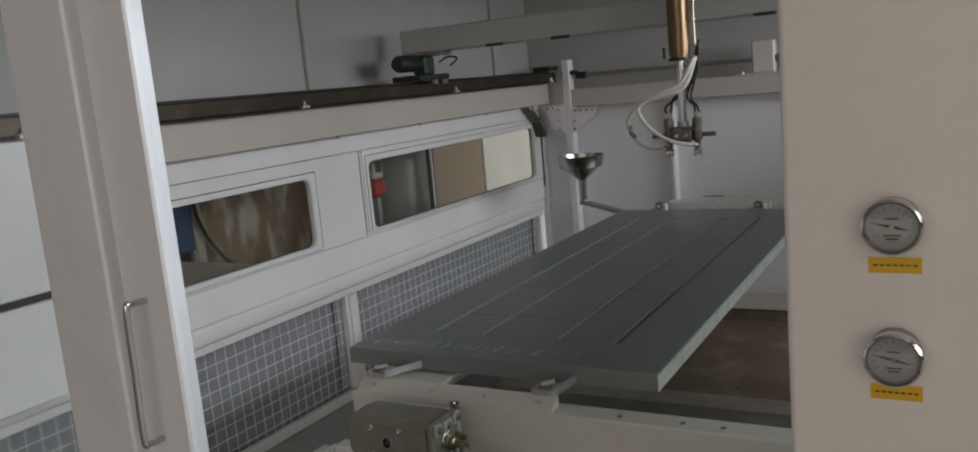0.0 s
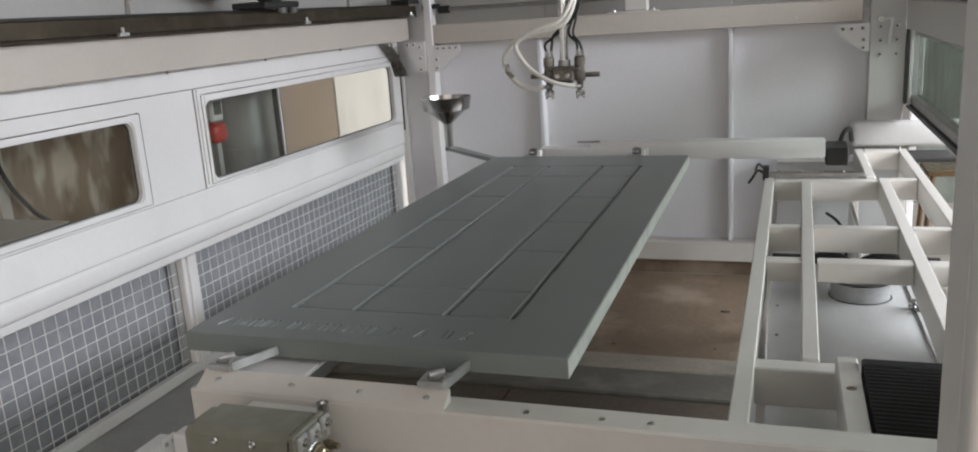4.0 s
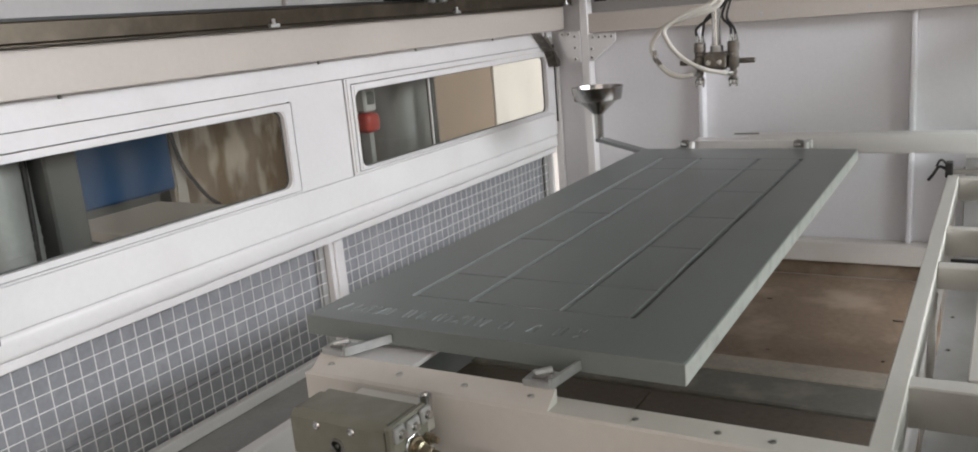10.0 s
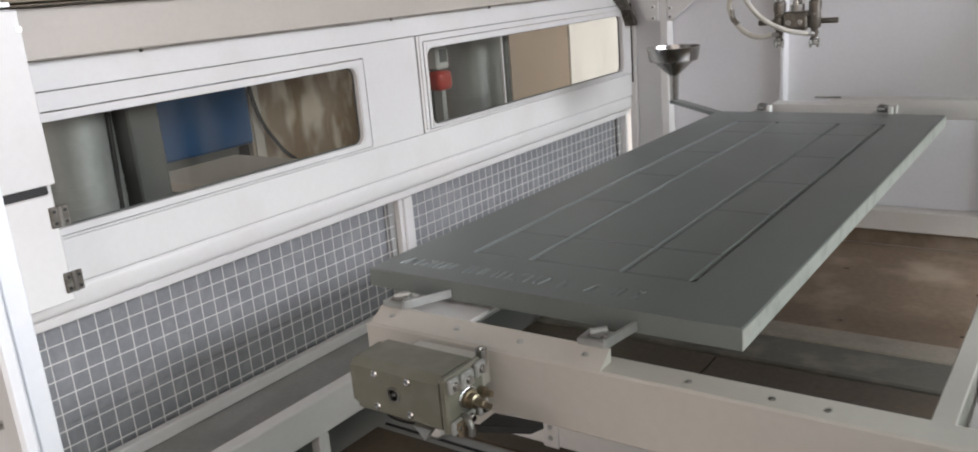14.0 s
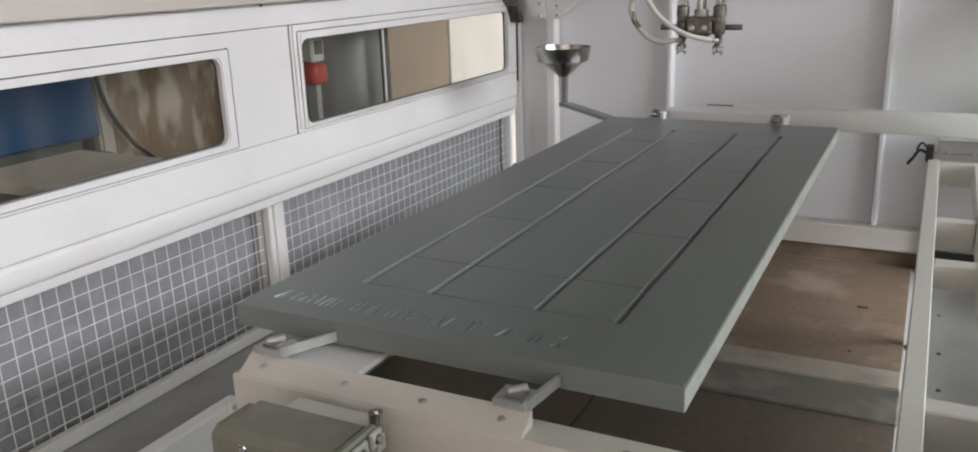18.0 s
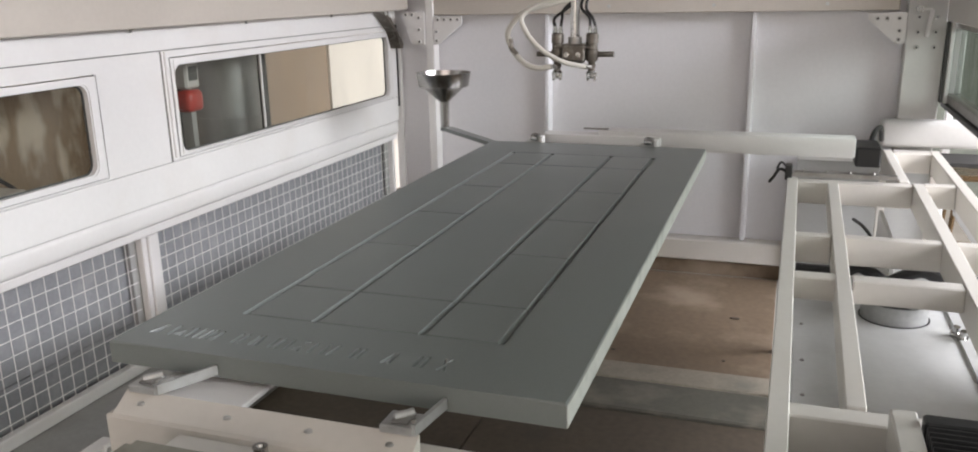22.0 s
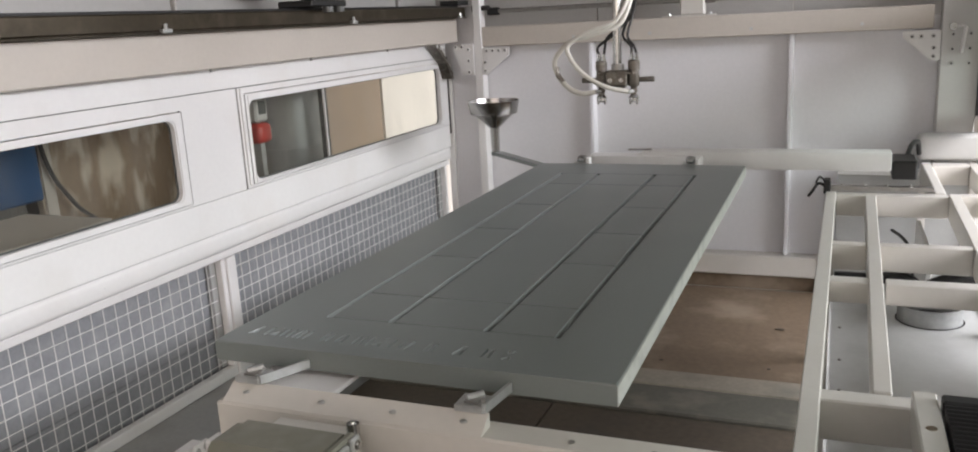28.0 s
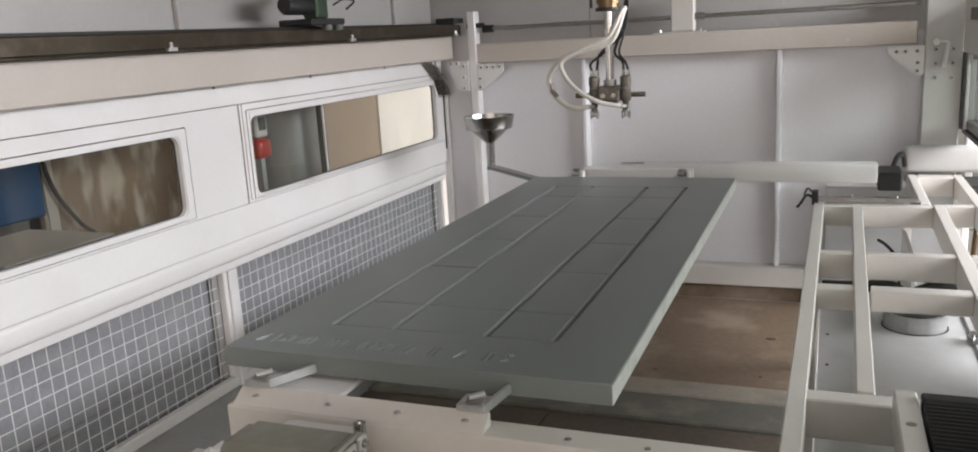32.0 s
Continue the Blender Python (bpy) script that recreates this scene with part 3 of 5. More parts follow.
def socket_bolts(parent, places, d, r=0.010):
    """Pale round-headed bolts with a dark socket."""
    d = Vector(d)
    for p in places:
        b = part("bolt", lathe(bmesh.new(), p, d, ((0, 0), (0, r), (0.005, r), (0.007, r * 0.8), (0.007, r * 0.5)), 14), PALE_GREY, parent, smooth=True)
        part("socket", rod(bmesh.new(), Vector(p) + 0.0055 * d, Vector(p) + 0.0062 * d, r * 0.55, 6), BLACK, b, "dark hexagon socket")


holes = thing("post_bolts", "two rows of socket bolts on the corner post", "bolts", (0.77, 3.035, 1.3))
socket_bolts(holes, [(x, 3.034, z) for x in (0.767, 0.835) for z in (1.292, 1.355, 1.418)], (0, -1, 0))

sr = thing("stop_rod", "short white stop rod with a bright nut on the corner post", "stop rod", (0.805, 3.0, 1.45))
part("rod", rod(bmesh.new(), (0.800, 3.015, 1.338), (0.813, 3.015, 1.450), 0.009, 12), WHITE, sr, smooth=True)
part("nut", rod(bmesh.new(), (0.764, 3.034, 1.452), (0.764, 3.010, 1.452), 0.016, 6), STEEL, sr, "bright hexagon nut")
box("bridge", (0.764, 0.813, 3.012, 3.0345, 1.446, 1.456), WHITE, sr)


def gusset(name, pts, axis, lo, hi, bolt_at, d, mt):
    g = thing(name, "triangular white gusset plate with a row of bolts", "bracket", bolt_at[0], "corner gussets")
    part("plate", prism(bmesh.new(), pts, axis, lo, hi), mt, g)
    socket_bolts(g, bolt_at, d, 0.009)
    return g


gusset("corner_gusset", ((-1.451, 1.439), (-1.451, 1.30), (-1.43, 1.30), (-1.30, 1.40), (-1.30, 1.439)), "y", 3.030, 3.038, [(x, 3.030, 1.424) for x in (-1.425, -1.390, -1.355, -1.320)] + [(-1.435, 3.030, z) for z in (1.32, 1.365)], (0, -1, 0), WHITE)
gusset("corner_gusset", ((-1.498, 1.462), (-1.498, 1.302), (-1.565, 1.302), (-1.612, 1.43), (-1.612, 1.462)), "y", 3.018, 3.028, [(-1.524, 3.018, z) for z in (1.435, 1.376, 1.317)] + [(x, 3.018, 1.45) for x in (-1.595, -1.56)], (0, -1, 0), WHITE)
gusset("corner_gusset", ((0.720, 1.437), (0.720, 1.308), (0.682, 1.308), (0.568, 1.410), (0.568, 1.437)), "y", 3.030, 3.038, [(x, 3.030, 1.414) for x in (0.605, 0.642, 0.690)] + [(0.694, 3.030, z) for z in (1.362, 1.325)], (0, -1, 0), WHITE)
# strut takes the dark gun steel to stand for its shaded underside
wg = thing("wall_gusset", "gusset strut under the wall beam, shade in its dark colour", "bracket", (-1.65, 2.95, 1.47))
part("strut", prism(bmesh.new(), ((2.80, 1.472), (2.86, 1.472), (3.016, 1.31), (3.016, 1.285), (2.985, 1.285), (2.94, 1.37)), "x", -1.674, -1.618), GUN, wg, "strut with shade in its dark colour")
box("flange", (-1.674, -1.612, 2.80, 3.016, 1.4725, 1.4745), PALE_GREY, wg, bevel=0)
for y in (2.83, 2.87, 2.91):
    part("bolt", hex_bolt(bmesh.new(), (-1.618, y, 1.462 - 0.25 * (y - 2.83)), (1, 0, 0), 0.007, 0.004), PALE_GREY, wg)

shaft = thing("drive_shaft", "long steel drive shaft with a cream bearing block", "drive shaft", (-0.4, 3.06, 1.52))
part("shaft", rod(bmesh.new(), (-1.40, 3.07, 1.625), (0.70, 3.07, 1.625), 0.011, 12), DULL_STEEL, shaft, smooth=True)
box("bearing_block", (-0.413, -0.298, 3.045, 3.115, 1.5555, 1.72), CREAM, shaft, bevel=0.006)
box("block_foot", (-0.50, -0.248, 3.042, 3.118, 1.5485, 1.555), CREAM, shaft)
bolts(shaft, [(x, 3.055, 1.555) for x in (-0.465, -0.27)], (0, 0, 1), 0.008, 0.01)
part("collar", rod(bmesh.new(), (-1.42, 3.07, 1.625), (-1.36, 3.07, 1.625), 0.02, 14), BLACK, shaft, smooth=True)
part("collar", rod(bmesh.new(), (-0.297, 3.07, 1.625), (-0.25, 3.07, 1.625), 0.018, 14), DULL_STEEL, shaft, smooth=True)

# ceiling and front header close the booth
structure(box("ceiling", (-1.82, 1.30, -0.97, 3.26, 2.60, 2.64), SHEET, bevel=0), "pale sheet booth ceiling")
structure(box("wall_front_header", (-1.82, 1.30, -1.0, -0.96, 2.40, 2.64), CREAM, bevel=0.003), "cream enamelled header over the booth opening")

# ---------------------------------------------------------------- right wall
rw = structure(box("wall_right", (0.872, 0.985, -0.92, 3.03, 1.402, 1.535), CREAM, bevel=0.004), "cream wall beam over a long aluminium-framed window")
# unseen upper wall, added; the slot between its sheets steers the side light
box("upper_sheet", (1.06, 1.075, -0.92, 3.22, 1.53, 1.70), SHEET, rw, bevel=0.001)
box("light_slot_top", (1.06, 1.075, -0.92, 3.22, 2.08, 2.60), SHEET, rw, bevel=0.001)
box("light_slot_post", (1.04, 1.09, 2.95, 3.20, 1.71, 2.07), SHEET, rw, bevel=0.002)
box("rail", (0.89, 0.965, -0.9, 3.0, 1.540, 1.592), DARK_RAIL, rw, "dark oiled linear guide rail", bevel=0.004)
for y in (0.4, 1.1, 1.8, 2.5):
    box("clip", (0.874, 0.889, y - 0.02, y + 0.02, 1.536, 1.552), ZINC, rw, "small zinc clamp")
# two sheets added to hold low side light off the frame and tray
box("light_block_sheet", (0.925, 0.940, -0.92, 1.05, 0.10, 0.875), SHEET, rw, "unseen sheet added to block low side light", bevel=0.001)
box("light_block_sheet", (0.925, 0.940, 1.052, 2.69, 0.655, 0.732), SHEET, rw, "sheet strip added to keep side light off the tray", bevel=0.001)
w3 = structure(box("window_3", (0.905, 0.955, -0.90, 3.09, 1.060, 1.100), DULL_STEEL, bevel=0.004), "long booth window in a dull aluminium frame")
box("top_frame", (0.915, 0.95, -0.90, 3.09, 1.372, 1.400), DULL_STEEL, w3, bevel=0.003)
for y in (3.04, 1.64, 0.1):
    box("mullion", (0.908, 0.952, y - 0.025, y + 0.025, 1.101, 1.371), GREY_SHEET, w3, bevel=0.003)
for y0, y1 in ((0.127, 1.613), (1.667, 3.013), (-0.9, 0.073)):
    box("pane", (0.929, 0.933, y0, y1, 1.101, 1.371), DUSTY_GLASS, w3, bevel=0)
box("end_stile", (0.878, 0.889, 3.02, 3.09, 1.06, 1.40), DARK_GREY, w3, "dark end gap strip", bevel=0.001)
box("end_stile", (0.890, 0.9045, 3.00, 3.03, 1.06, 1.40), PALE_GREY, w3, "pale end stile", bevel=0.002)
box("seal", (0.894, 0.935, -0.90, 3.09, 1.038, 1.0595), BLACK, w3, "dark rubber seal")
box("end_drop", (0.905, 0.932, 2.99, 3.03, 0.95, 1.037), WHITE, w3, "white lower end piece", bevel=0.002)
# ---------------------------------------------------------------- the sprayed door panel
def grooved_top(bm, w, l, t, xs, ys, strokes, band, deep=0.0088, gc=0.0030, cut=0.0030):
    """A board from (-w, 0) to (0, l), its top at z 1, cut by v grooves. xs: x, y0, y1 of lengthwise grooves; ys: y and its
    x ranges; strokes: x0, y0, x1, y1 of short engraved cuts that lie in the band of y."""
    section = ((-0.0084, 0.0), (-0.0028, deep), (-0.0002, deep), (0.0064, 0.0))
    gx = sorted({-w, 0.0} | {x + d for x, *_ in xs for d, _ in section})
    gy = sorted({0.0, l, *band} | {y + d for y, _ in ys for d in (-gc, 0, gc)})

    def low(x, y):
        for cx, y0, y1 in xs:
            for d, h in section[1:-1]:
                if abs(x - cx - d) < 1e-6 and y0 - 1e-6 <= y <= y1 + 1e-6:
                    return h
        for cy, ranges in ys:
            if abs(y - cy) < 1e-6 and any(a - 1e-6 <= x <= b + 1e-6 for a, b in ranges):
                return cut
        return 0.0

    top = [[bm.verts.new((x, y, 1.0 - low(x, y))) for y in gy] for x in gx]
    jb, jt = gy.index(band[0]), gy.index(band[1])
    for i in range(len(gx) - 1):
        for j in range(len(gy) - 1):
            if not jb <= j < jt:
                bm.faces.new((top[i][j], top[i + 1][j], top[i + 1][j + 1], top[i][j + 1]))
    # the engraved band, triangulated round its strokes
    rim_verts = [row[jb] for row in top] + [row[jt] for row in top[::-1]]
    pts = [Vector((v.co.x, v.co.y)) for v in rim_verts]
    edges = [(k, (k + 1) % len(pts)) for k in range(len(pts))]
    sunk = set()
    for x0, y0, x1, y1 in strokes:
        a, b = Vector((x0, y0)), Vector((x1, y1))
        d = (b - a).normalized()
        n = Vector((-d.y, d.x)) * 0.0031
        k = len(pts)
        pts += [a + n, b + n, b - n, a - n, a + d * 0.003, b - d * 0.003]
        edges += [(k, k + 1), (k + 1, k + 2), (k + 2, k + 3), (k + 3, k), (k + 4, k + 5), (k, k + 4), (k + 3, k + 4), (k + 1, k + 5), (k + 2, k + 5)]
        sunk |= {k + 4, k + 5}
    vs, _, fs, from_v, _, _ = geometry.delaunay_2d_cdt(pts, edges, [], 1, 1e-6)
    made = []
    for v, orig in zip(vs, from_v):
        rim_at = [o for o in orig if o < len(rim_verts)]
        made.append(rim_verts[rim_at[0]] if rim_at else bm.verts.new((v.x, v.y, 1.0 - (0.0070 if sunk & set(orig) else 0.0))))
    for f in fs:
        bm.faces.new([made[k] for k in f])
    edge = [top[i][0] for i in range(len(gx))] + [top[-1][j] for j in range(1, len(gy))] + [top[i][-1] for i in range(len(gx) - 2, -1, -1)] + [top[0][j] for j in range(len(gy) - 2, 0, -1)]
    base = [bm.verts.new((v.co.x, v.co.y, 1.0 - t)) for v in edge]
    for k in range(len(edge)):
        j = (k + 1) % len(edge)
        bm.faces.new((edge[k], edge[j], base[j], base[k]))
    bm.faces.new(base[::-1])
    rim, low_rim = set(edge), set(base)
    soft_edges = [e for e in bm.edges if e.verts[0] in rim and e.verts[1] in rim and any(v in low_rim for f in e.link_faces for v in f.verts)]
    bmesh.ops.bevel(bm, geom=soft_edges, offset=0.0045, segments=3, affect="EDGES", profile=0.5)
    return bm


# plain engraved strokes in thirteen groups, in place of the lettering: each its left end and the leans of its bars
STROKES = []
for left, leans in ((-0.768, (0.012, 0)), (-0.731, (0, 0.016, 0)), (-0.694, (0,)), (-0.678, (0, 0.004, 0)), (-0.640, (0,)), (-0.600, (0, 0)), (-0.566, (0, -0.004)), (-0.528, (0, 0)), (-0.498, (0, 0.020, 0)), (-0.452, (0,)), (-0.430, (0, 0.006)), (-0.376, (0, 0)), (-0.318, (0.010, 0)), (-0.262, (0, 0)), (-0.222, (0.014, -0.012))):
    for k, lean in enumerate(leans):
        x = left + 0.0125 * k
        STROKES.append((x, 0.052 if lean < 0.01 or k == 0 else 0.056, x + lean, 0.094))
GX = (-0.655, -0.510, -0.300, -0.155)
CROSS = [(0.177, [(GX[0], GX[3])]), (0.343, [(GX[0], GX[3])])] + [(y, [(GX[0], GX[1]), (GX[2], GX[3])]) for y in (0.660, 0.963, 1.290)] + [(1.635, [(GX[0], GX[3])]), (1.838, [(GX[0], GX[3])])]
panel = thing("door_panel", "grey-primed flat door panel with routed grooves on clamps", "door panel", (-0.405, 1.025, 0.96))
part("board", grooved_top(bmesh.new(), 0.811, 2.05, 0.040, [(x, 0.177, 1.838) for x in GX], CROSS, STROKES, (0.040, 0.108)), PRIMER, panel)
box("long_edge", (0.0002, 0.0016, 0.001, 2.049, 0.9602, 0.9960), PRIMER_EDGE, panel, "pale long edge", bevel=0)

# ---------------------------------------------------------------- front carrier beam
fb = thing("front_carrier_beam", "cream enamelled carrier beam across the booth front", "carrier beam", (-0.2, -0.11, 0.79))
box("beam", (-0.715, 0.60, -0.128, -0.062, 0.815, 0.940), CREAM, fb, bevel=0.004)
part("top_plate", prism(bmesh.new(), ((-0.126, 0.9405), (-0.125, 0.942), (-0.088, 0.966), (-0.086, 0.965), (-0.086, 0.9405)), "x", -0.700, -0.192), CREAM, fb, "sloping cream cover plate")
box("support_arm", (-0.69, -0.505, -0.084, 0.30, 0.941, 0.951), WHITE, fb, "flat white support arm")
bolts(fb, [(x, -0.106, 0.954) for x in (-0.66, -0.50, -0.36, -0.23)], (0, 0, 1), 0.005, 0.002)
bolts(fb, [(x, -0.10, 0.94) for x in (-0.05, 0.08, 0.16)], (0, 0, 1), 0.004, 0.0015, DULL_STEEL)
box("end_drop", (-0.715, -0.40, -0.120, -0.075, 0.775, 0.8145), CREAM, fb, bevel=0.004)
part("stop_screw", rod(bmesh.new(), (0.250, -0.165, 0.852), (0.250, -0.1275, 0.852), 0.007, 10), STEEL, fb, "bright stop screw", smooth=True)


def front_clamp(x, tip):
    c = thing("edge_clamp", "zinc-plated toggle clamp gripping the panel edge", "clamp", (x, -0.05, 0.966), "panel clamps")
    box("block", (x - 0.045, x + 0.008, -0.098, -0.050, 0.9665, 0.979), ZINC, c, bevel=0.002)
    box("slot", (x - 0.030, x - 0.004, -0.090, -0.055, 0.9792, 0.983), DULL_STEEL, c, "dark slotted cover", bevel=0.001)
    part("finger", prism(bmesh.new(), ((x + 0.004, -0.095), (x + 0.011, -0.095), (x + tip + 0.011, -0.004), (x + tip + 0.005, -0.004)), "z", 0.967, 0.984), ZINC, c, "bright angled finger")
    part("roller", rod(bmesh.new(), (x - 0.028, -0.080, 0.984), (x - 0.006, -0.060, 0.986), 0.006, 12), ZINC, c, smooth=True)
    part("pin", rod(bmesh.new(), (x + 0.006, -0.090, 0.986), (x + 0.006, -0.090, 0.991), 0.004, 8), DULL_STEEL, c)


front_clamp(-0.645, 0.045)
front_clamp(-0.205, 0.012)

# pneumatic turning unit on the front of the beam
ac = thing("rotary_actuator", "grey-green pneumatic rotary actuator with brass fittings", "actuator", (-0.50, -0.25, 0.85))
part("body", prism(bmesh.new(), ((-0.302, 0.872), (-0.302, 0.950), (-0.288, 0.962), (-0.212, 0.962), (-0.200, 0.950), (-0.200, 0.872), (-0.212, 0.862), (-0.290, 0.862)), "x", -0.588, -0.404), ACTUATOR, ac)
ec = part("end_cap", prism(bmesh.new(), ((-0.296, 0.880), (-0.296, 0.944), (-0.284, 0.956), (-0.216, 0.956), (-0.206, 0.944), (-0.206, 0.880), (-0.216, 0.868), (-0.286, 0.868)), "x", -0.606, -0.5885), ACTUATOR, ac, "grey-green end cap")
for y in (-0.285, -0.217):
    for z in (0.885, 0.942):
        part("cap_screw", rod(bmesh.new(), (-0.610, y, z), (-0.606, y, z), 0.006, 8), STEEL, ec)
box("mounting_plate", (-0.585, -0.425, -0.199, -0.129, 0.875, 0.930), CREAM, ac, bevel=0.004)
# working end with its square flange, corner screws and air fittings
pb = box("port_flange", (-0.4035, -0.388, -0.302, -0.200, 0.862, 0.962), ACTUATOR, ac, "grey-green flange with fittings", bevel=0.004)
for y0, y1, z0, z1 in ((-0.301, -0.274, 0.935, 0.961), (-0.301, -0.274, 0.863, 0.888), (-0.228, -0.201, 0.935, 0.961), (-0.228, -0.201, 0.863, 0.888), (-0.268, -0.234, 0.930, 0.958), (-0.268, -0.240, 0.866, 0.886)):
    box("corner_block", (-0.3878, -0.379, y0, y1, z0, z1), ZINC, pb, bevel=0.003)
    part("cap_screw", hex_bolt(bmesh.new(), (-0.379, (y0 + y1) / 2, (z0 + z1) / 2), (1, 0, 0), 0.0062, 0.006), STEEL, pb)
part("air_fitting", lathe(bmesh.new(), (-0.388, -0.252, 0.910), (1, -0.15, 0), ((0, 0), (0, 0.017), (0.012, 0.017), (0.013, 0.012), (0.024, 0.012), (0.026, 0.008), (0.044, 0.0075), (0.046, 0.005), (0.056, 0.005), (0.056, 0)), 18), BRASS, pb, "turned brass air fitting", smooth=True)
part("ring", lathe(bmesh.new(), (-0.388, -0.252, 0.910), (1, -0.15, 0), ((0.0, 0.020), (0.005, 0.021), (0.007, 0.018)), 18), STEEL, pb, smooth=True)
part("air_fitting", lathe(bmesh.new(), (-0.380, -0.285, 0.858), (0, 0, 1), ((0, 0), (0, 0.007), (0.012, 0.007), (0.012, 0.010), (0.026, 0.010), (0.026, 0)), 6), BRASS, pb)
part("air_fitting", lathe(bmesh.new(), (-0.386, -0.215, 0.905), (1, 0, 0), ((0, 0), (0, 0.010), (0.012, 0.010), (0.012, 0.006), (0.024, 0.006), (0.024, 0)), 10), BRASS, pb, smooth=True)
part("elbow", sweep(bmesh.new(), ((-0.385, -0.268, 0.885), (-0.372, -0.272, 0.883), (-0.366, -0.273, 0.872), (-0.366, -0.273, 0.856)), 0.006, 8), DULL_STEEL, pb, smooth=True)
for x, z in ((-0.543, 0.942), (-0.470, 0.942), (-0.543, 0.882), (-0.470, 0.882)):
    part("cap_screw", lathe(bmesh.new(), (x, -0.301, z), (0, -1, 0), ((0, 0.007), (0.002, 0.007), (0.004, 0.005), (0.003, 0.003), (0.003, 0)), 12), STEEL, ac)
part("shaft_end", lathe(bmesh.new(), (-0.503, -0.301, 0.912), (0, -1, 0), ((0, 0.014), (0.003, 0.014), (0.004, 0.010), (0.001, 0.009), (0.001, 0.004), (0.003, 0.003), (0.003, 0)), 18), DULL_STEEL, ac, "dull steel shaft end", smooth=True)
part("drain_lug", prism(bmesh.new(), ((-0.470, 0.862), (-0.430, 0.862), (-0.446, 0.840)), "y", -0.30, -0.285), ZINC, ac, "pale pointed lug")
part("pin", lathe(bmesh.new(), (-0.412, -0.170, 0.929), (0, 0, 1), ((0, 0), (0, 0.011), (0.03, 0.011), (0.03, 0.005), (0.034, 0.004), (0.034, 0)), 14), STEEL, ac, "bright locating pin", smooth=True)
part("cable", sweep(bmesh.new(), ((-0.58, -0.25, 0.862), (-0.56, -0.26, 0.838), (-0.50, -0.255, 0.835), (-0.47, -0.25, 0.862)), 0.0025, 6), BLACK, ac)
part("cable", sweep(bmesh.new(), ((-0.47, -0.28, 0.864), (-0.462, -0.285, 0.845), (-0.435, -0.285, 0.838), (-0.41, -0.28, 0.852), (-0.395, -0.27, 0.862)), 0.002, 6), DULL_STEEL, ac)
part("lever", prism(bmesh.new(), ((-0.372, -0.25), (-0.29, -0.215), (-0.28, -0.190), (-0.372, -0.20)), "z", 0.848, 0.860), BLACK, ac, "black lever")

ac.location.x += 0.012

# ---------------------------------------------------------------- far carrier beam, clamps and funnel
fc = thing("far_carrier_beam", "white enamelled carrier beam behind the panel", "carrier beam", (0.0, 2.3, 0.945))
box("beam", (-0.44, 0.512, 2.265, 2.345, 0.945, 1.020), WHITE, fc, bevel=0.008, seg=2)
box("low_beam", (-0.67, -0.441, 2.275, 2.345, 0.945, 0.999), WHITE, fc, bevel=0.006)
box("slot_cover", (-0.50, -0.40, 2.268, 2.29, 1.0205, 1.025), DULL_STEEL, fc)
box("top_plate", (-0.64, -0.19, 2.24, 2.264, 0.965, 1.002), WHITE, fc, bevel=0.003)
box("drive_block", (0.515, 0.602, 2.28, 2.46, 0.912, 0.984), BLACK, fc, "black drive block", bevel=0.006)
part("cable_loop", sweep(bmesh.new(), ((0.575, 2.455, 0.972), (0.595, 2.53, 1.008), (0.625, 2.64, 1.005), (0.64, 2.74, 0.94)), 0.010, 8), BLACK, fc)
for x in (-0.645, -0.210):
    c = thing("far_clamp", "bright steel toggle clamp on the far panel edge", "clamp", (x, 2.09, 1.0), "panel clamps")
    box("block", (x - 0.03, x + 0.02, 2.052, 2.10, 0.99, 1.004), ZINC, c, bevel=0.003)
    part("wheel", lathe(bmesh.new(), (x - 0.012, 2.075, 1.012), (1, -0.2, 0), ((0, 0), (0, 0.016), (0.008, 0.02), (0.03, 0.018), (0.034, 0)), 14), STEEL, c, "bright steel thumb wheel", smooth=True)
    box("tab", (x + 0.022, x + 0.036, 2.055, 2.09, 0.99, 1.022), WHITE, c, bevel=0.002)

fn = thing("steel_funnel", "polished steel funnel on a slim pipe", "funnel", (-1.158, 2.42, 0.98))
part("bowl", lathe(bmesh.new(), (-1.158, 2.42, 1.098), (0, 0, 1), ((0, 0.022), (0.058, 0.085), (0.066, 0.108), (0.122, 0.118), (0.125, 0.121), (0.125, 0.115), (0.067, 0.104), (0.058, 0.081), (0.002, 0.019)), 40), FUNNEL, fn, smooth=True)
part("spout", lathe(bmesh.new(), (-1.158, 2.42, 0.985), (0, 0, 1), ((0, 0), (0, 0.019), (0.113, 0.021)), 20), FUNNEL, fn, smooth=True)
part("arm", prism(bmesh.new(), ((-1.178, 2.415), (-1.150, 2.397), (-0.80, 2.060), (-0.775, 2.085), (-1.13, 2.44), (-1.16, 2.445)), "z", 0.968, 0.984), PRIMER, fn, "grey flat support arm")

# ---------------------------------------------------------------- right-hand slide frame
sf = thing("slide_frame", "cream enamelled ladder frame beside the panel", "machine frame", (0.58, 1.4, 0.0))
ZT = 0.870


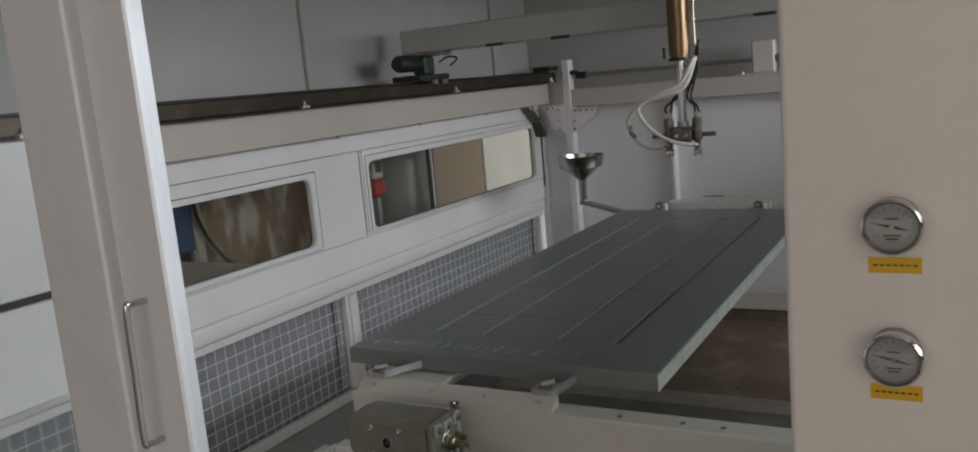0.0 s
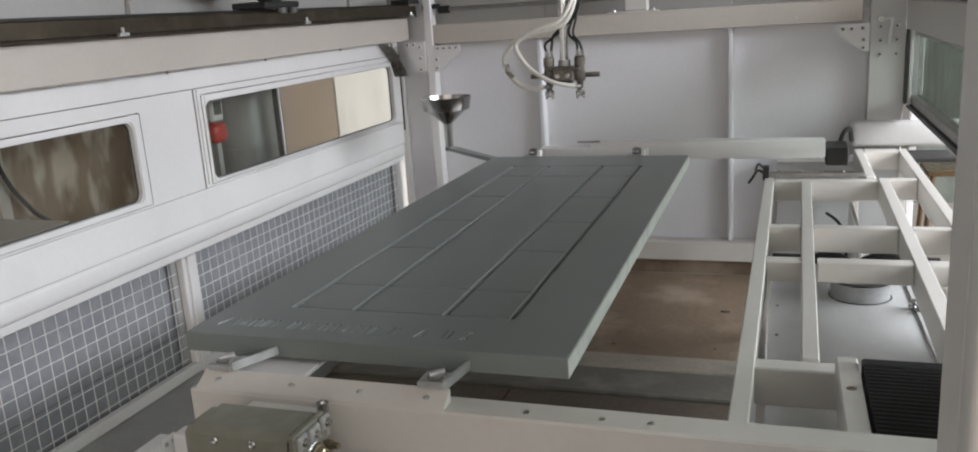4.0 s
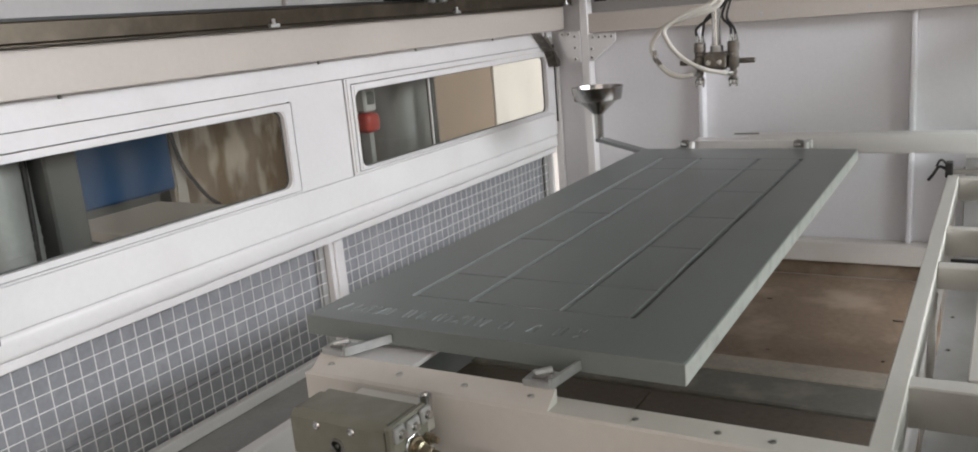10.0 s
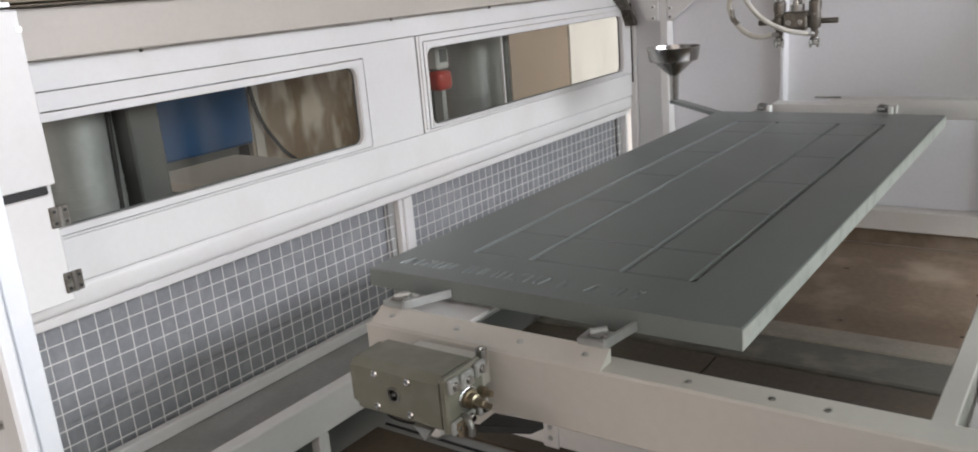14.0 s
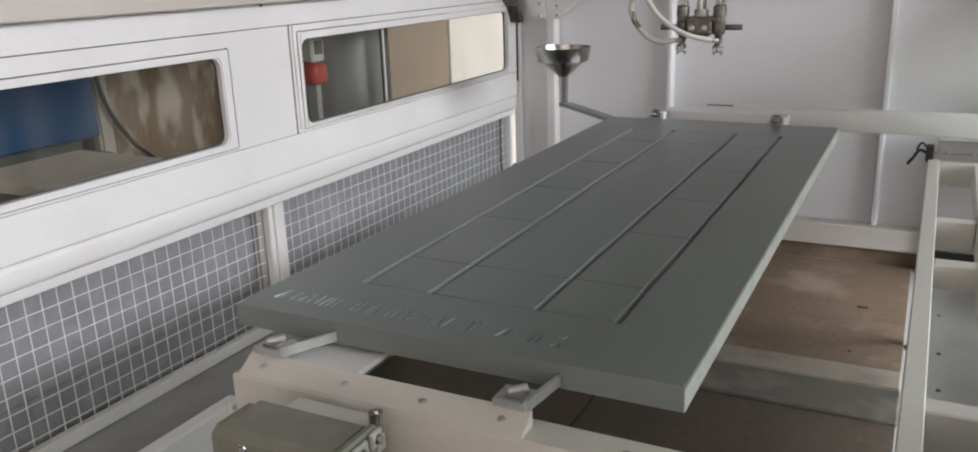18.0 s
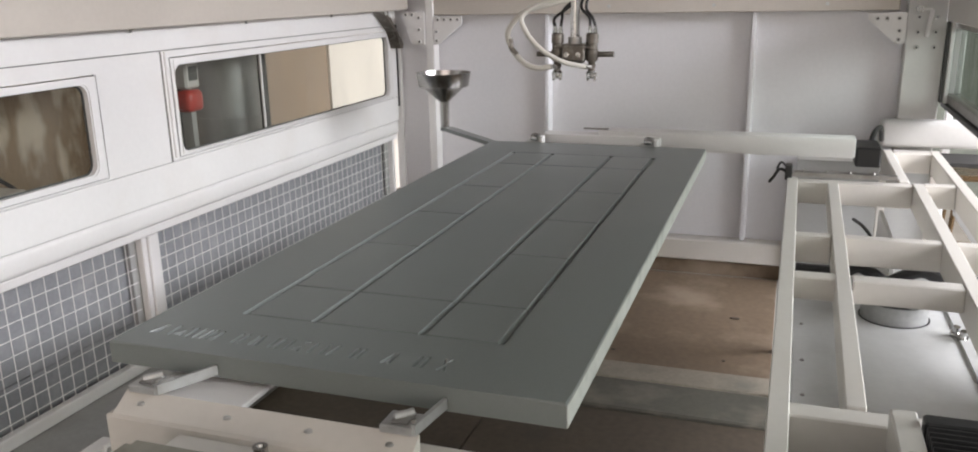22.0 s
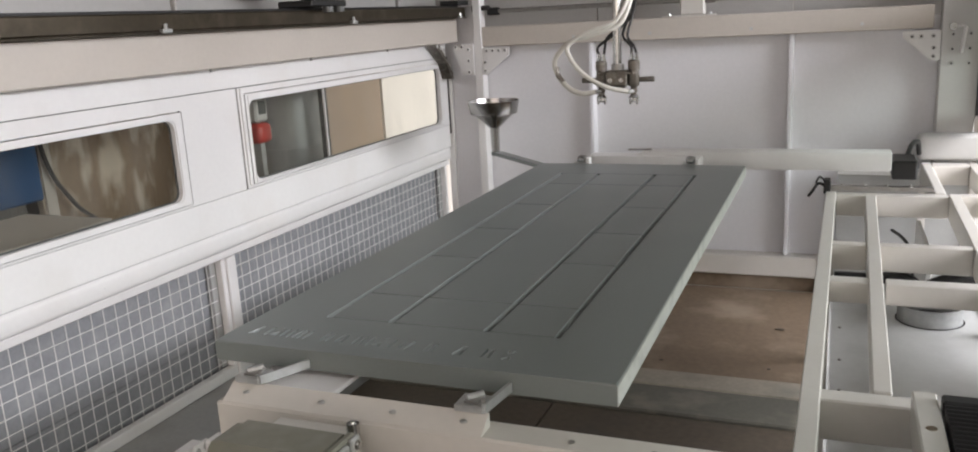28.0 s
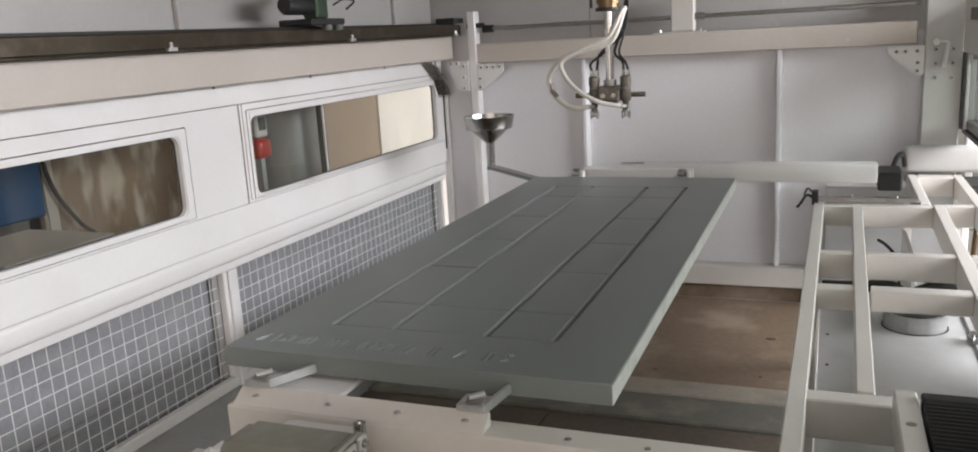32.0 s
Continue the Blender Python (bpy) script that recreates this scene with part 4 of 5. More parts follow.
def frame_rail(x0, x1, far0, far1, y1, y0=-0.30):
    """A rail of the ladder frame that leans a little to the side, with softened edges."""
    bm = prism(bmesh.new(), ((x0, y0), (x1, y0), (far1, y1), (far0, y1)), "z", ZT - 0.085, ZT)
    bmesh.ops.bevel(bm, geom=list(bm.edges), offset=0.0022, segments=1, affect="EDGES", profile=0.5)
    return part("rail", bm, CREAM, sf)


frame_rail(0.266, 0.302, 0.284, 0.321, 2.25)
frame_rail(0.6866, 0.723, 0.707, 0.744, 2.24, 0.322)
frame_rail(0.848, 0.884, 0.848, 0.884, 2.92)
bm = prism(bmesh.new(), ((0.398, 0.378), (0.432, 0.378), (0.459, 2.19), (0.424, 2.19)), "z", ZT - 0.085, ZT)
bmesh.ops.bevel(bm, geom=list(bm.edges), offset=0.0022, segments=1, affect="EDGES", profile=0.5)
part("rail", bm, CREAM, sf)
for y0, y1, d in ((1.462, 1.499, 0.085), (1.075, 1.125, 0.062), (0.322, 0.372, 0.085)):
    r3 = 0.680 + 0.0106 * (y0 + 0.30)
    for x0, x1 in (((0.3035, r3), (r3 + 0.039, 0.847)) if y0 < 1 else ((0.3125, 0.412), (0.450, r3), (r3 + 0.039, 0.847))):
        box("crossbar", (x0, x1, y0, y1, ZT - d, ZT - 0.003), CREAM, sf, bevel=0.003)
box("crossbar", (0.322, 0.7055, 2.195, 2.245, ZT - 0.085, ZT - 0.003), CREAM, sf, bevel=0.003)
box("crossbar", (0.7455, 0.847, 2.22, 2.262, ZT - 0.085, ZT - 0.003), CREAM, sf, bevel=0.003)
box("end_rail", (0.664, 0.702, 2.262, 2.92, ZT - 0.085, ZT), CREAM, sf, bevel=0.004)
box("end_crossbar", (0.703, 0.847, 2.84, 2.92, ZT - 0.085, ZT), CREAM, sf, bevel=0.004)
for x, y in ((0.30, -0.25), (0.30, 2.15), (0.866, -0.25), (0.866, 2.85), (0.672, 2.85), (0.30, 1.1)):
    box("leg", (x - 0.015, x + 0.015, y - 0.02, y + 0.02, 0.0 if x > 0.4 else 0.02, ZT - 0.086), CREAM, sf)
gs = box("guide_strip", (0.30, 0.66, 2.252, 2.285, ZT + 0.002, ZT + 0.020), DULL_STEEL, sf, "steel guide strip with bolts", bevel=0.002)
for x in (0.34, 0.42, 0.50, 0.58):
    part("bolt", hex_bolt(bmesh.new(), (x, 2.268, ZT + 0.02), (0, 0, 1), 0.006, 0.005), DULL_STEEL, gs)
cw = box("catch", (0.275, 0.30, 2.235, 2.29, ZT - 0.01, ZT + 0.045), BLACK, sf, "black catch with a lever", bevel=0.003)
part("lever", sweep(bmesh.new(), ((0.28, 2.25, ZT + 0.02), (0.255, 2.24, ZT + 0.03), (0.235, 2.235, ZT + 0.0), (0.22, 2.235, ZT - 0.02)), 0.006, 6), BLACK, cw)
part("lever", sweep(bmesh.new(), ((0.28, 2.26, ZT + 0.035), (0.26, 2.25, ZT + 0.055), (0.245, 2.245, ZT + 0.03)), 0.004, 6), BLACK, cw)

# hidden skirt, added to keep side light off the booth floor
box("skirt", (0.288, 0.296, -0.30, 2.24, 0.52, ZT - 0.087), CREAM, sf, "cream skirt added under the rail to shade the floor", bevel=0.001)
# grey trays under the frame
tr = thing("lower_tray", "grey sheet tray with a duct spigot under the frame", "tray", (0.55, 1.2, 0.0))
box("tray", (0.321, 0.845, 0.42, 1.60, 0.640, 0.655), TRAY, tr, bevel=0.002)
box("side", (0.735, 0.846, 0.42, 1.60, 0.656, 0.662), TRAY, tr, bevel=0.001)
part("spigot", lathe(bmesh.new(), (0.591, 1.431, 0.655), (0, 0, 1), ((0, 0.088), (0.048, 0.088), (0.052, 0.090), (0.052, 0.084), (0.0, 0.083)), 36), GALV, tr, "short galvanised duct spigot", smooth=True)
part("gap", lathe(bmesh.new(), (0.591, 1.431, 0.6552), (0, 0, 1), ((0, 0.0885), (0.0012, 0.0885), (0.0012, 0.0935), (0, 0.0935)), 36), BLACK, tr, "dark gap round the spigot")
part("drain", rod(bmesh.new(), (0.591, 1.431, 0.656), (0.591, 1.431, 0.658), 0.082, 24), BLACK, tr)
for i, (dx, dz) in enumerate(((0, 0), (0.012, 0.012))):
    part("tap_fitting", lathe(bmesh.new(), (0.731 + dx, 1.325 - 0.030 * i, 0.656), (0, -0.3, 1), ((0, 0), (0, 0.014), (0.012, 0.014), (0.012, 0.009), (0.03, 0.009), (0.03, 0)), 12), STEEL, tr, "small bright tap fitting", smooth=True)
bolts(tr, [(0.345, y, 0.655) for y in (0.85, 1.05, 1.30)], (0, 0, 1), 0.004, 0.003, DULL_STEEL)
for x, y in ((0.34, 0.45), (0.82, 0.45), (0.34, 1.57), (0.82, 1.57)):
    box("leg", (x - 0.012, x + 0.012, y - 0.012, y + 0.012, 0.0 if x > 0.9 else 0.02, 0.64), GREY_SHEET, tr)
# black sweep drawn in place of the dark openings between the bars
part("dark_openings", sweep(bmesh.new(), ((0.325, 1.62, 0.714), (0.42, 1.62, 0.714), (0.465, 1.62, 0.716), (0.505, 1.62, 0.734), (0.55, 1.62, 0.714), (0.585, 1.62, 0.694), (0.625, 1.62, 0.714), (0.68, 1.62, 0.734), (0.735, 1.62, 0.714), (0.79, 1.62, 0.713), (0.842, 1.62, 0.713)), 0.018, 10), BLACK, tr, "black wavy strip for the dark openings at the tray edge")
ft = thing("far_tray", "pale sheet cover under the far frame bays", "tray", (0.5, 1.95, 0.0))
box("cover", (0.321, 0.845, 1.70, 2.19, 0.560, 0.575), GREY_SHEET, ft, bevel=0.002)
box("upright", (0.60, 0.615, 1.72, 2.18, 0.576, 0.78), PALE_GREY, ft, bevel=0.002)
part("cable", sweep(bmesh.new(), ((0.52, 2.18, 0.74), (0.55, 2.12, 0.73), (0.575, 2.08, 0.70), (0.585, 2.05, 0.64), (0.59, 2.04, 0.58)), 0.006, 6), BLACK, ft)
for x, y in ((0.34, 1.72), (0.82, 1.72)):
    box("leg", (x - 0.012, x + 0.012, y - 0.012, y + 0.012, 0.02, 0.56), GREY_SHEET, ft)
ap = thing("rear_apron", "grey sheet apron behind the ladder frame", "apron", (0.7, 2.98, 0.0))
box("sheet", (0.325, 0.885, 2.985, 2.997, 0.20, 0.80), GREY_SHEET, ap, bevel=0.002)
box("edge", (0.325, 0.885, 2.970, 2.984, 0.80, 0.83), PALE_GREY, ap, bevel=0.002)
box("foot", (0.34, 0.40, 2.985, 2.997, 0.0, 0.199), GREY_SHEET, ap)
box("foot", (0.82, 0.88, 2.985, 2.997, 0.0, 0.199), GREY_SHEET, ap)
ch = thing("cable_channel", "cream sheet channel box beside the bellows", "channel box", (0.4, 0.1, 0.0))
box("inner_floor", (0.321, 0.470, -0.30, 0.320, 0.700, 0.712), GREY_SHEET, ch, bevel=0.002)
box("strip", (0.458, 0.498, -0.30, 0.318, 0.830, 0.905), CREAM, ch, bevel=0.003)
box("seam", (0.345, 0.350, -0.30, 0.25, 0.7125, 0.716), DULL_STEEL, ch)
box("support", (0.40, 0.47, -0.28, 0.30, 0.02, 0.70), GREY_SHEET, ch)
part("mark", rod(bmesh.new(), (0.478, 0.17, 0.905), (0.478, 0.17, 0.9055), 0.009, 16), BRASS, ch)
bl = thing("black_bellows", "black pleated rubber way-cover bellows", "bellows", (0.59, 0.0, 0.82))
for i in range(38):
    y = 0.255 - 0.0155 * i
    part("pleat", prism(bmesh.new(), ((y, 0.80), (y, 0.892), (y - 0.006, 0.914), (y - 0.009, 0.914), (y - 0.015, 0.892), (y - 0.015, 0.80)), "x", 0.504, 0.668), PLEAT, bl)
box("end_band", (0.502, 0.670, 0.256, 0.290, 0.80, 0.916), BLACK, bl, "flat black end band", bevel=0.004)
eb = thing("end_box", "white enamelled end housing", "housing", (0.75, 0.0, 0.0))
box("housing", (0.672, 0.688, -0.40, 0.19, 0.70, 0.955), WHITE, eb, bevel=0.003)
box("latch", (0.664, 0.6715, -0.05, -0.02, 0.88, 0.93), BLACK, eb)
box("foot", (0.672, 0.688, -0.38, 0.15, 0.02, 0.699), WHITE, eb)

# covered roller at the far end of the frame
rc = thing("roller_cover", "white rounded roller cover at the frame end", "roller cover", (0.86, 2.97, 0.876))
part("cover", slab(bmesh.new(), 0.650, 1.12, 2.925, 3.028, 0.876, 0.992, bevel=0.022, seg=3), PALE_GREY, rc, smooth=True)
box("dark_tray", (0.855, 1.06, 2.70, 2.92, 0.845, 0.862), BLACK, rc, "dark tray with swarf")
box("leg", (0.90, 0.93, 2.95, 3.0, 0.0, 0.876), WHITE, rc)
# ---------------------------------------------------------------- gantry and spray head
GY = 1.62
gx = -0.36
gt = thing("gantry", "grey gantry beam on a black carriage with motor", "gantry", (-1.55, GY, 1.664))
cg = box("carriage", (-1.62, -1.47, GY - 0.14, GY + 0.10, 1.666, 1.690), BLACK, gt, "black rail carriage", bevel=0.004)
part("roller", rod(bmesh.new(), (-1.48, GY - 0.02, 1.645), (-1.48, GY - 0.02, 1.666), 0.02, 14), DARK_GREY, cg, smooth=True)
part("roller", rod(bmesh.new(), (-1.48, GY + 0.06, 1.645), (-1.48, GY + 0.06, 1.666), 0.02, 14), DARK_GREY, cg, smooth=True)
box("gearbox", (-1.58, -1.51, GY - 0.03, GY + 0.05, 1.691, 1.770), GREEN, gt, "dark green gearbox", bevel=0.008)
part("motor", lathe(bmesh.new(), (-1.55, GY - 0.03, 1.742), (0, -1, 0), ((0, 0), (0, 0.030), (0.02, 0.036), (0.15, 0.036), (0.165, 0.028), (0.165, 0)), 18), BLACK, gt, "black servo motor", smooth=True)
box("plate", (-1.62, -1.44, GY - 0.05, GY + 0.09, 1.771, 1.785), DULL_STEEL, gt, bevel=0.003)
box("beam", (-1.64, 0.98, GY - 0.02, GY + 0.09, 1.786, 1.890), GREY_SHEET, gt, "grey enamelled cross beam", bevel=0.006)
box("right_carriage", (0.885, 0.970, GY - 0.1, GY + 0.1, 1.594, 1.785), DULL_STEEL, gt, bevel=0.005)
for x in (-1.2, -0.9, -0.1, 0.3):
    box("sensor_clip", (x, x + 0.08, GY - 0.035, GY - 0.021, 1.780, 1.792), BLACK, gt)
part("cable", sweep(bmesh.new(), ((-1.47, GY + 0.02, 1.74), (-1.44, GY + 0.05, 1.76), (-1.40, GY + 0.06, 1.75), (-1.42, GY + 0.03, 1.72)), 0.004, 6), BLACK, gt)

sg = thing("spray_head", "twin-nozzle steel spray head on a bronze cylinder", "spray gun", (gx, GY, 1.785))
box("slide_plate", (gx - 0.05, gx + 0.05, GY - 0.045, GY - 0.0365, 1.70, 1.90), DULL_STEEL, sg, bevel=0.003)
part("cylinder", lathe(bmesh.new(), (gx, GY - 0.085, 1.66), (0, 0, 1), ((0, 0), (0, 0.034), (0.012, 0.034), (0.012, 0.039), (0.36, 0.039), (0.36, 0)), 24), BRONZE, sg, "bronze anodised air cylinder", smooth=True)
part("end_ring", rod(bmesh.new(), (gx, GY - 0.085, 1.648), (gx, GY - 0.085, 1.660), 0.042, 20), BLACK, sg)
part("tie_rod", rod(bmesh.new(), (gx - 0.05, GY - 0.115, 1.66), (gx - 0.05, GY - 0.115, 1.70), 0.005, 8), BLACK, sg)
part("piston_rod", rod(bmesh.new(), (gx, GY - 0.085, 1.40), (gx, GY - 0.085, 1.650), 0.014, 16), STEEL, sg, "polished piston rod", smooth=True)
HY = GY - 0.085
hub = box("head_block", (gx - 0.036, gx + 0.036, HY - 0.028, HY + 0.028, 1.352, 1.404), GUN, sg, "soiled steel manifold block", bevel=0.004)
box("plate", (gx - 0.058, gx + 0.058, HY - 0.032, HY + 0.032, 1.392, 1.398), GUN, hub, bevel=0.001)
part("wedge", prism(bmesh.new(), ((gx - 0.040, 1.3515), (gx + 0.030, 1.3515), (gx + 0.010, 1.335), (gx - 0.015, 1.338)), "y", HY - 0.026, HY + 0.02), GUN, hub)
for dx in (-0.02, 0.016):
    part("cap_screw", hex_bolt(bmesh.new(), (gx + dx, HY - 0.028, 1.372), (0, -1, 0), 0.006, 0.005), STEEL, hub)
part("rod_clamp", rod(bmesh.new(), (gx, HY, 1.404), (gx, HY, 1.424), 0.021, 16), DULL_STEEL, hub, smooth=True)
part("cross_bar", rod(bmesh.new(), (gx - 0.120, HY, 1.372), (gx + 0.120, HY, 1.372), 0.0085, 14), GUN, sg, "steel cross bar", smooth=True)
for s in (-1, 1):
    nx = gx + 0.054 * s
    g = part("gun_body", lathe(bmesh.new(), (nx, HY - 0.006, 1.352), (0, 0.04, 1), ((0, 0), (0, 0.016), (0.008, 0.0185), (0.034, 0.0185), (0.036, 0.0165), (0.052, 0.0165), (0.054, 0.019), (0.080, 0.019), (0.084, 0.014), (0.084, 0)), 18), GUN, sg, "soiled dark steel spray gun body", smooth=True)
    part("stem", lathe(bmesh.new(), (nx, HY - 0.008, 1.322), (0, 0.04, 1), ((0, 0), (0, 0.010), (0.010, 0.010), (0.012, 0.0125), (0.020, 0.0125), (0.022, 0.010), (0.032, 0.012)), 14), GUN, g, smooth=True)
    nz = part("nozzle", lathe(bmesh.new(), (nx, HY - 0.009, 1.300), (0, 0.04, 1), ((0, 0), (0, 0.010), (0.003, 0.0155), (0.015, 0.0165), (0.018, 0.0145), (0.023, 0.0125)), 18), STEEL, g, "bright nozzle cap", smooth=True)
    for k in (-1, 1):
        box("air_horn", (nx + 0.011 * k - 0.003, nx + 0.011 * k + 0.003, HY - 0.014, HY - 0.004, 1.293, 1.303), STEEL, nz, bevel=0.001)
    part("side_port", rod(bmesh.new(), (nx, HY - 0.012, 1.335), (nx - 0.012, HY - 0.040, 1.337), 0.007, 8), DULL_STEEL, g)
    for k in (-1, 1):
        part("air_fitting", lathe(bmesh.new(), (nx + 0.009 * k, HY - 0.004 * k, 1.434), (0, 0, 1), ((0, 0), (0, 0.007), (0.012, 0.007), (0.013, 0.0055), (0.022, 0.0055), (0.022, 0)), 8), STEEL, g)
    part("air_hose", sweep(bmesh.new(), ((nx + 0.009, HY, 1.452), (nx + 0.007 - 0.006 * s, HY, 1.478), (nx - 0.022 * s, HY + 0.01, 1.512), (gx + 0.044, HY + 0.03, 1.58), (gx + 0.060, HY + 0.05, 1.72)), 0.0046, 8), BLACK, sg, "black air hose", smooth=True)
    part("air_hose", sweep(bmesh.new(), ((nx - 0.009, HY + 0.004, 1.452), (nx - 0.012, HY + 0.01, 1.480), (nx - 0.036 * s - 0.004, HY + 0.02, 1.514), (gx + 0.030, HY + 0.035, 1.575), (gx + 0.050, HY + 0.055, 1.70)), 0.0046, 8), BLACK, sg, "black air hose", smooth=True)
part("paint_hose", sweep(bmesh.new(), ((gx + 0.05, HY + 0.03, 1.66), (gx + 0.015, HY - 0.01, 1.555), (gx - 0.06, HY - 0.03, 1.525), (gx - 0.15, HY - 0.035, 1.500), (gx - 0.200, HY - 0.04, 1.445), (gx - 0.190, HY - 0.045, 1.395), (gx - 0.150, HY - 0.05, 1.350), (gx - 0.105, HY - 0.05, 1.333), (gx - 0.066, HY - 0.040, 1.337)), 0.0085, 10), HOSE, sg, "clear paint hose", smooth=True)
part("paint_hose", sweep(bmesh.new(), ((gx + 0.045, HY + 0.02, 1.655), (gx + 0.0, HY - 0.02, 1.562), (gx - 0.08, HY - 0.045, 1.530), (gx - 0.150, HY - 0.055, 1.490), (gx - 0.135, HY - 0.065, 1.440), (gx - 0.085, HY - 0.075, 1.390), (gx - 0.02, HY - 0.075, 1.355), (gx + 0.042, HY - 0.040, 1.337)), 0.0075, 10), HOSE, sg, "clear paint hose", smooth=True)
part("stain", sweep(bmesh.new(), ((gx - 0.196, HY - 0.0415, 1.42), (gx - 0.190, HY - 0.045, 1.395), (gx - 0.172, HY - 0.048, 1.372)), 0.0088, 10), GUN, sg, "paint-stained length of hose", smooth=True)

# ---------------------------------------------------------------- booth front: door leaf and gauge cabinet
dl = thing("sliding_door", "white enamelled sliding door leaf with glass and grip", "door", (-0.9, -0.95, 0.02))
YF = -0.968
box("stile", (-0.512, -0.4125, YF + 0.004, YF + 0.034, 0.02, 2.02), LEAF_WHITE, dl, bevel=0.003)
box("edge_strip", (-0.412, -0.380, YF - 0.004, YF + 0.034, 0.02, 2.02), LEAF_WHITE, dl, "white folded edge", bevel=0.003)
box("recess", (-0.3795, -0.2860, YF + 0.016, YF + 0.034, 0.02, 2.02), LEAF_WHITE, dl, "recessed grey grip channel", bevel=0.001)
box("edge_strip", (-0.301, -0.272, YF - 0.004, YF + 0.010, 0.02, 2.02), LEAF_WHITE, dl, "white folded edge", bevel=0.003)
box("bottom_rail", (-1.60, -0.513, YF + 0.004, YF + 0.034, 0.02, 0.60), LEAF_WHITE, dl, bevel=0.003)
box("top_rail", (-1.60, -0.513, YF + 0.004, YF + 0.034, 1.90, 2.02), LEAF_WHITE, dl, bevel=0.003)
box("stile", (-1.66, -1.601, YF + 0.004, YF + 0.034, 0.02, 2.02), LEAF_WHITE, dl, bevel=0.003)
pn = box("pane", (-1.60, -0.513, YF + 0.017, YF + 0.021, 0.601, 1.899), GLASS, dl, bevel=0)
pn.visible_shadow = False
part("grip", sweep(bmesh.new(), ((-0.338, YF + 0.016, 1.402), (-0.341, YF - 0.004, 1.402), (-0.343, YF - 0.011, 1.394), (-0.346, YF - 0.011, 1.31), (-0.349, YF - 0.011, 1.226), (-0.349, YF - 0.004, 1.217), (-0.346, YF + 0.016, 1.217)), 0.0042, 10), STEEL, dl, "bright steel bow grip", smooth=True)
box("door_track", (-1.80, 1.30, YF + 0.03, YF + 0.07, 0.0, 0.02), DULL_STEEL, dl)

gc = thing("gauge_cabinet", "cream enamelled front panel with air gauges", "control panel", (0.85, -0.95, 0.0))
part("panel", slab(bmesh.new(), 0.438, 1.30, YF, YF + 0.032, 0.0, 2.02, bevel=0.006, seg=3), PANEL, gc, smooth=True)
box("edge_return", (0.439, 0.449, YF + 0.0325, YF + 0.085, 0.0, 2.02), PANEL, gc, "folded return edge", bevel=0.002)
box("top_cap", (0.438, 1.30, YF, YF + 0.085, 2.021, 2.05), PANEL, gc)


def gauge(z):
    g = thing("pressure_gauge", "round chrome-rimmed air pressure gauge with grey dial", "pressure gauge", (0.517, YF, z), "pressure gauges")
    part("case", lathe(bmesh.new(), (0.517, YF, z), (0, -1, 0), ((0, 0.0166), (0.004, 0.0207), (0.012, 0.0217), (0.016, 0.0217), (0.018, 0.0200), (0.015, 0.0180), (0.013, 0.0180)), 40), STEEL, g, "chrome rim", smooth=True)
    part("dial", rod(bmesh.new(), (0.517, YF - 0.011, z), (0.517, YF - 0.0125, z), 0.0181, 32), DIAL, g, "grey dial")
    for a in range(-120, 121, 20):
        u = Vector((math.sin(radians(a)), 0, math.cos(radians(a))))
        part("tick", rod(bmesh.new(), Vector((0.517, YF - 0.0127, z)) + 0.0132 * u, Vector((0.517, YF - 0.0127, z)) + 0.0157 * u, 0.0003, 4), INK, g)
    part("needle", prism(bmesh.new(), ((0.503, z + 0.0033), (0.5178, z + 0.0013), (0.530, z - 0.003), (0.5162, z - 0.0013)), "y", YF - 0.0140, YF - 0.0135), INK, g, "thin dark needle")
    part("hub", rod(bmesh.new(), (0.517, YF - 0.0127, z), (0.517, YF - 0.0150, z), 0.002, 12), STEEL, g)
    for dz, w in ((0.0062, 0.005), (-0.0068, 0.006), (-0.0095, 0.004)):
        box("dial_mark", (0.517 - w, 0.517 + w, YF - 0.0131, YF - 0.0126, z + dz - 0.0006, z + dz + 0.0006), INK, g, bevel=0)
    p = box("lens", (0.5005, 0.5335, YF - 0.0165, YF - 0.016, z - 0.008, z + 0.008), GLASS, g, bevel=0)
    p.visible_shadow = False
    part("case_back", lathe(bmesh.new(), (0.517, YF + 0.010, z), (0, -1, 0), ((0, 0.0185), (0.0008, 0.0195), (0.0098, 0.0198), (0.0115, 0.0185)), 40), DULL_STEEL, g, "dull steel case back", smooth=True)
    g.location.y -= 0.010
    g.scale = (0.95, 1.0, 0.95)
    return g


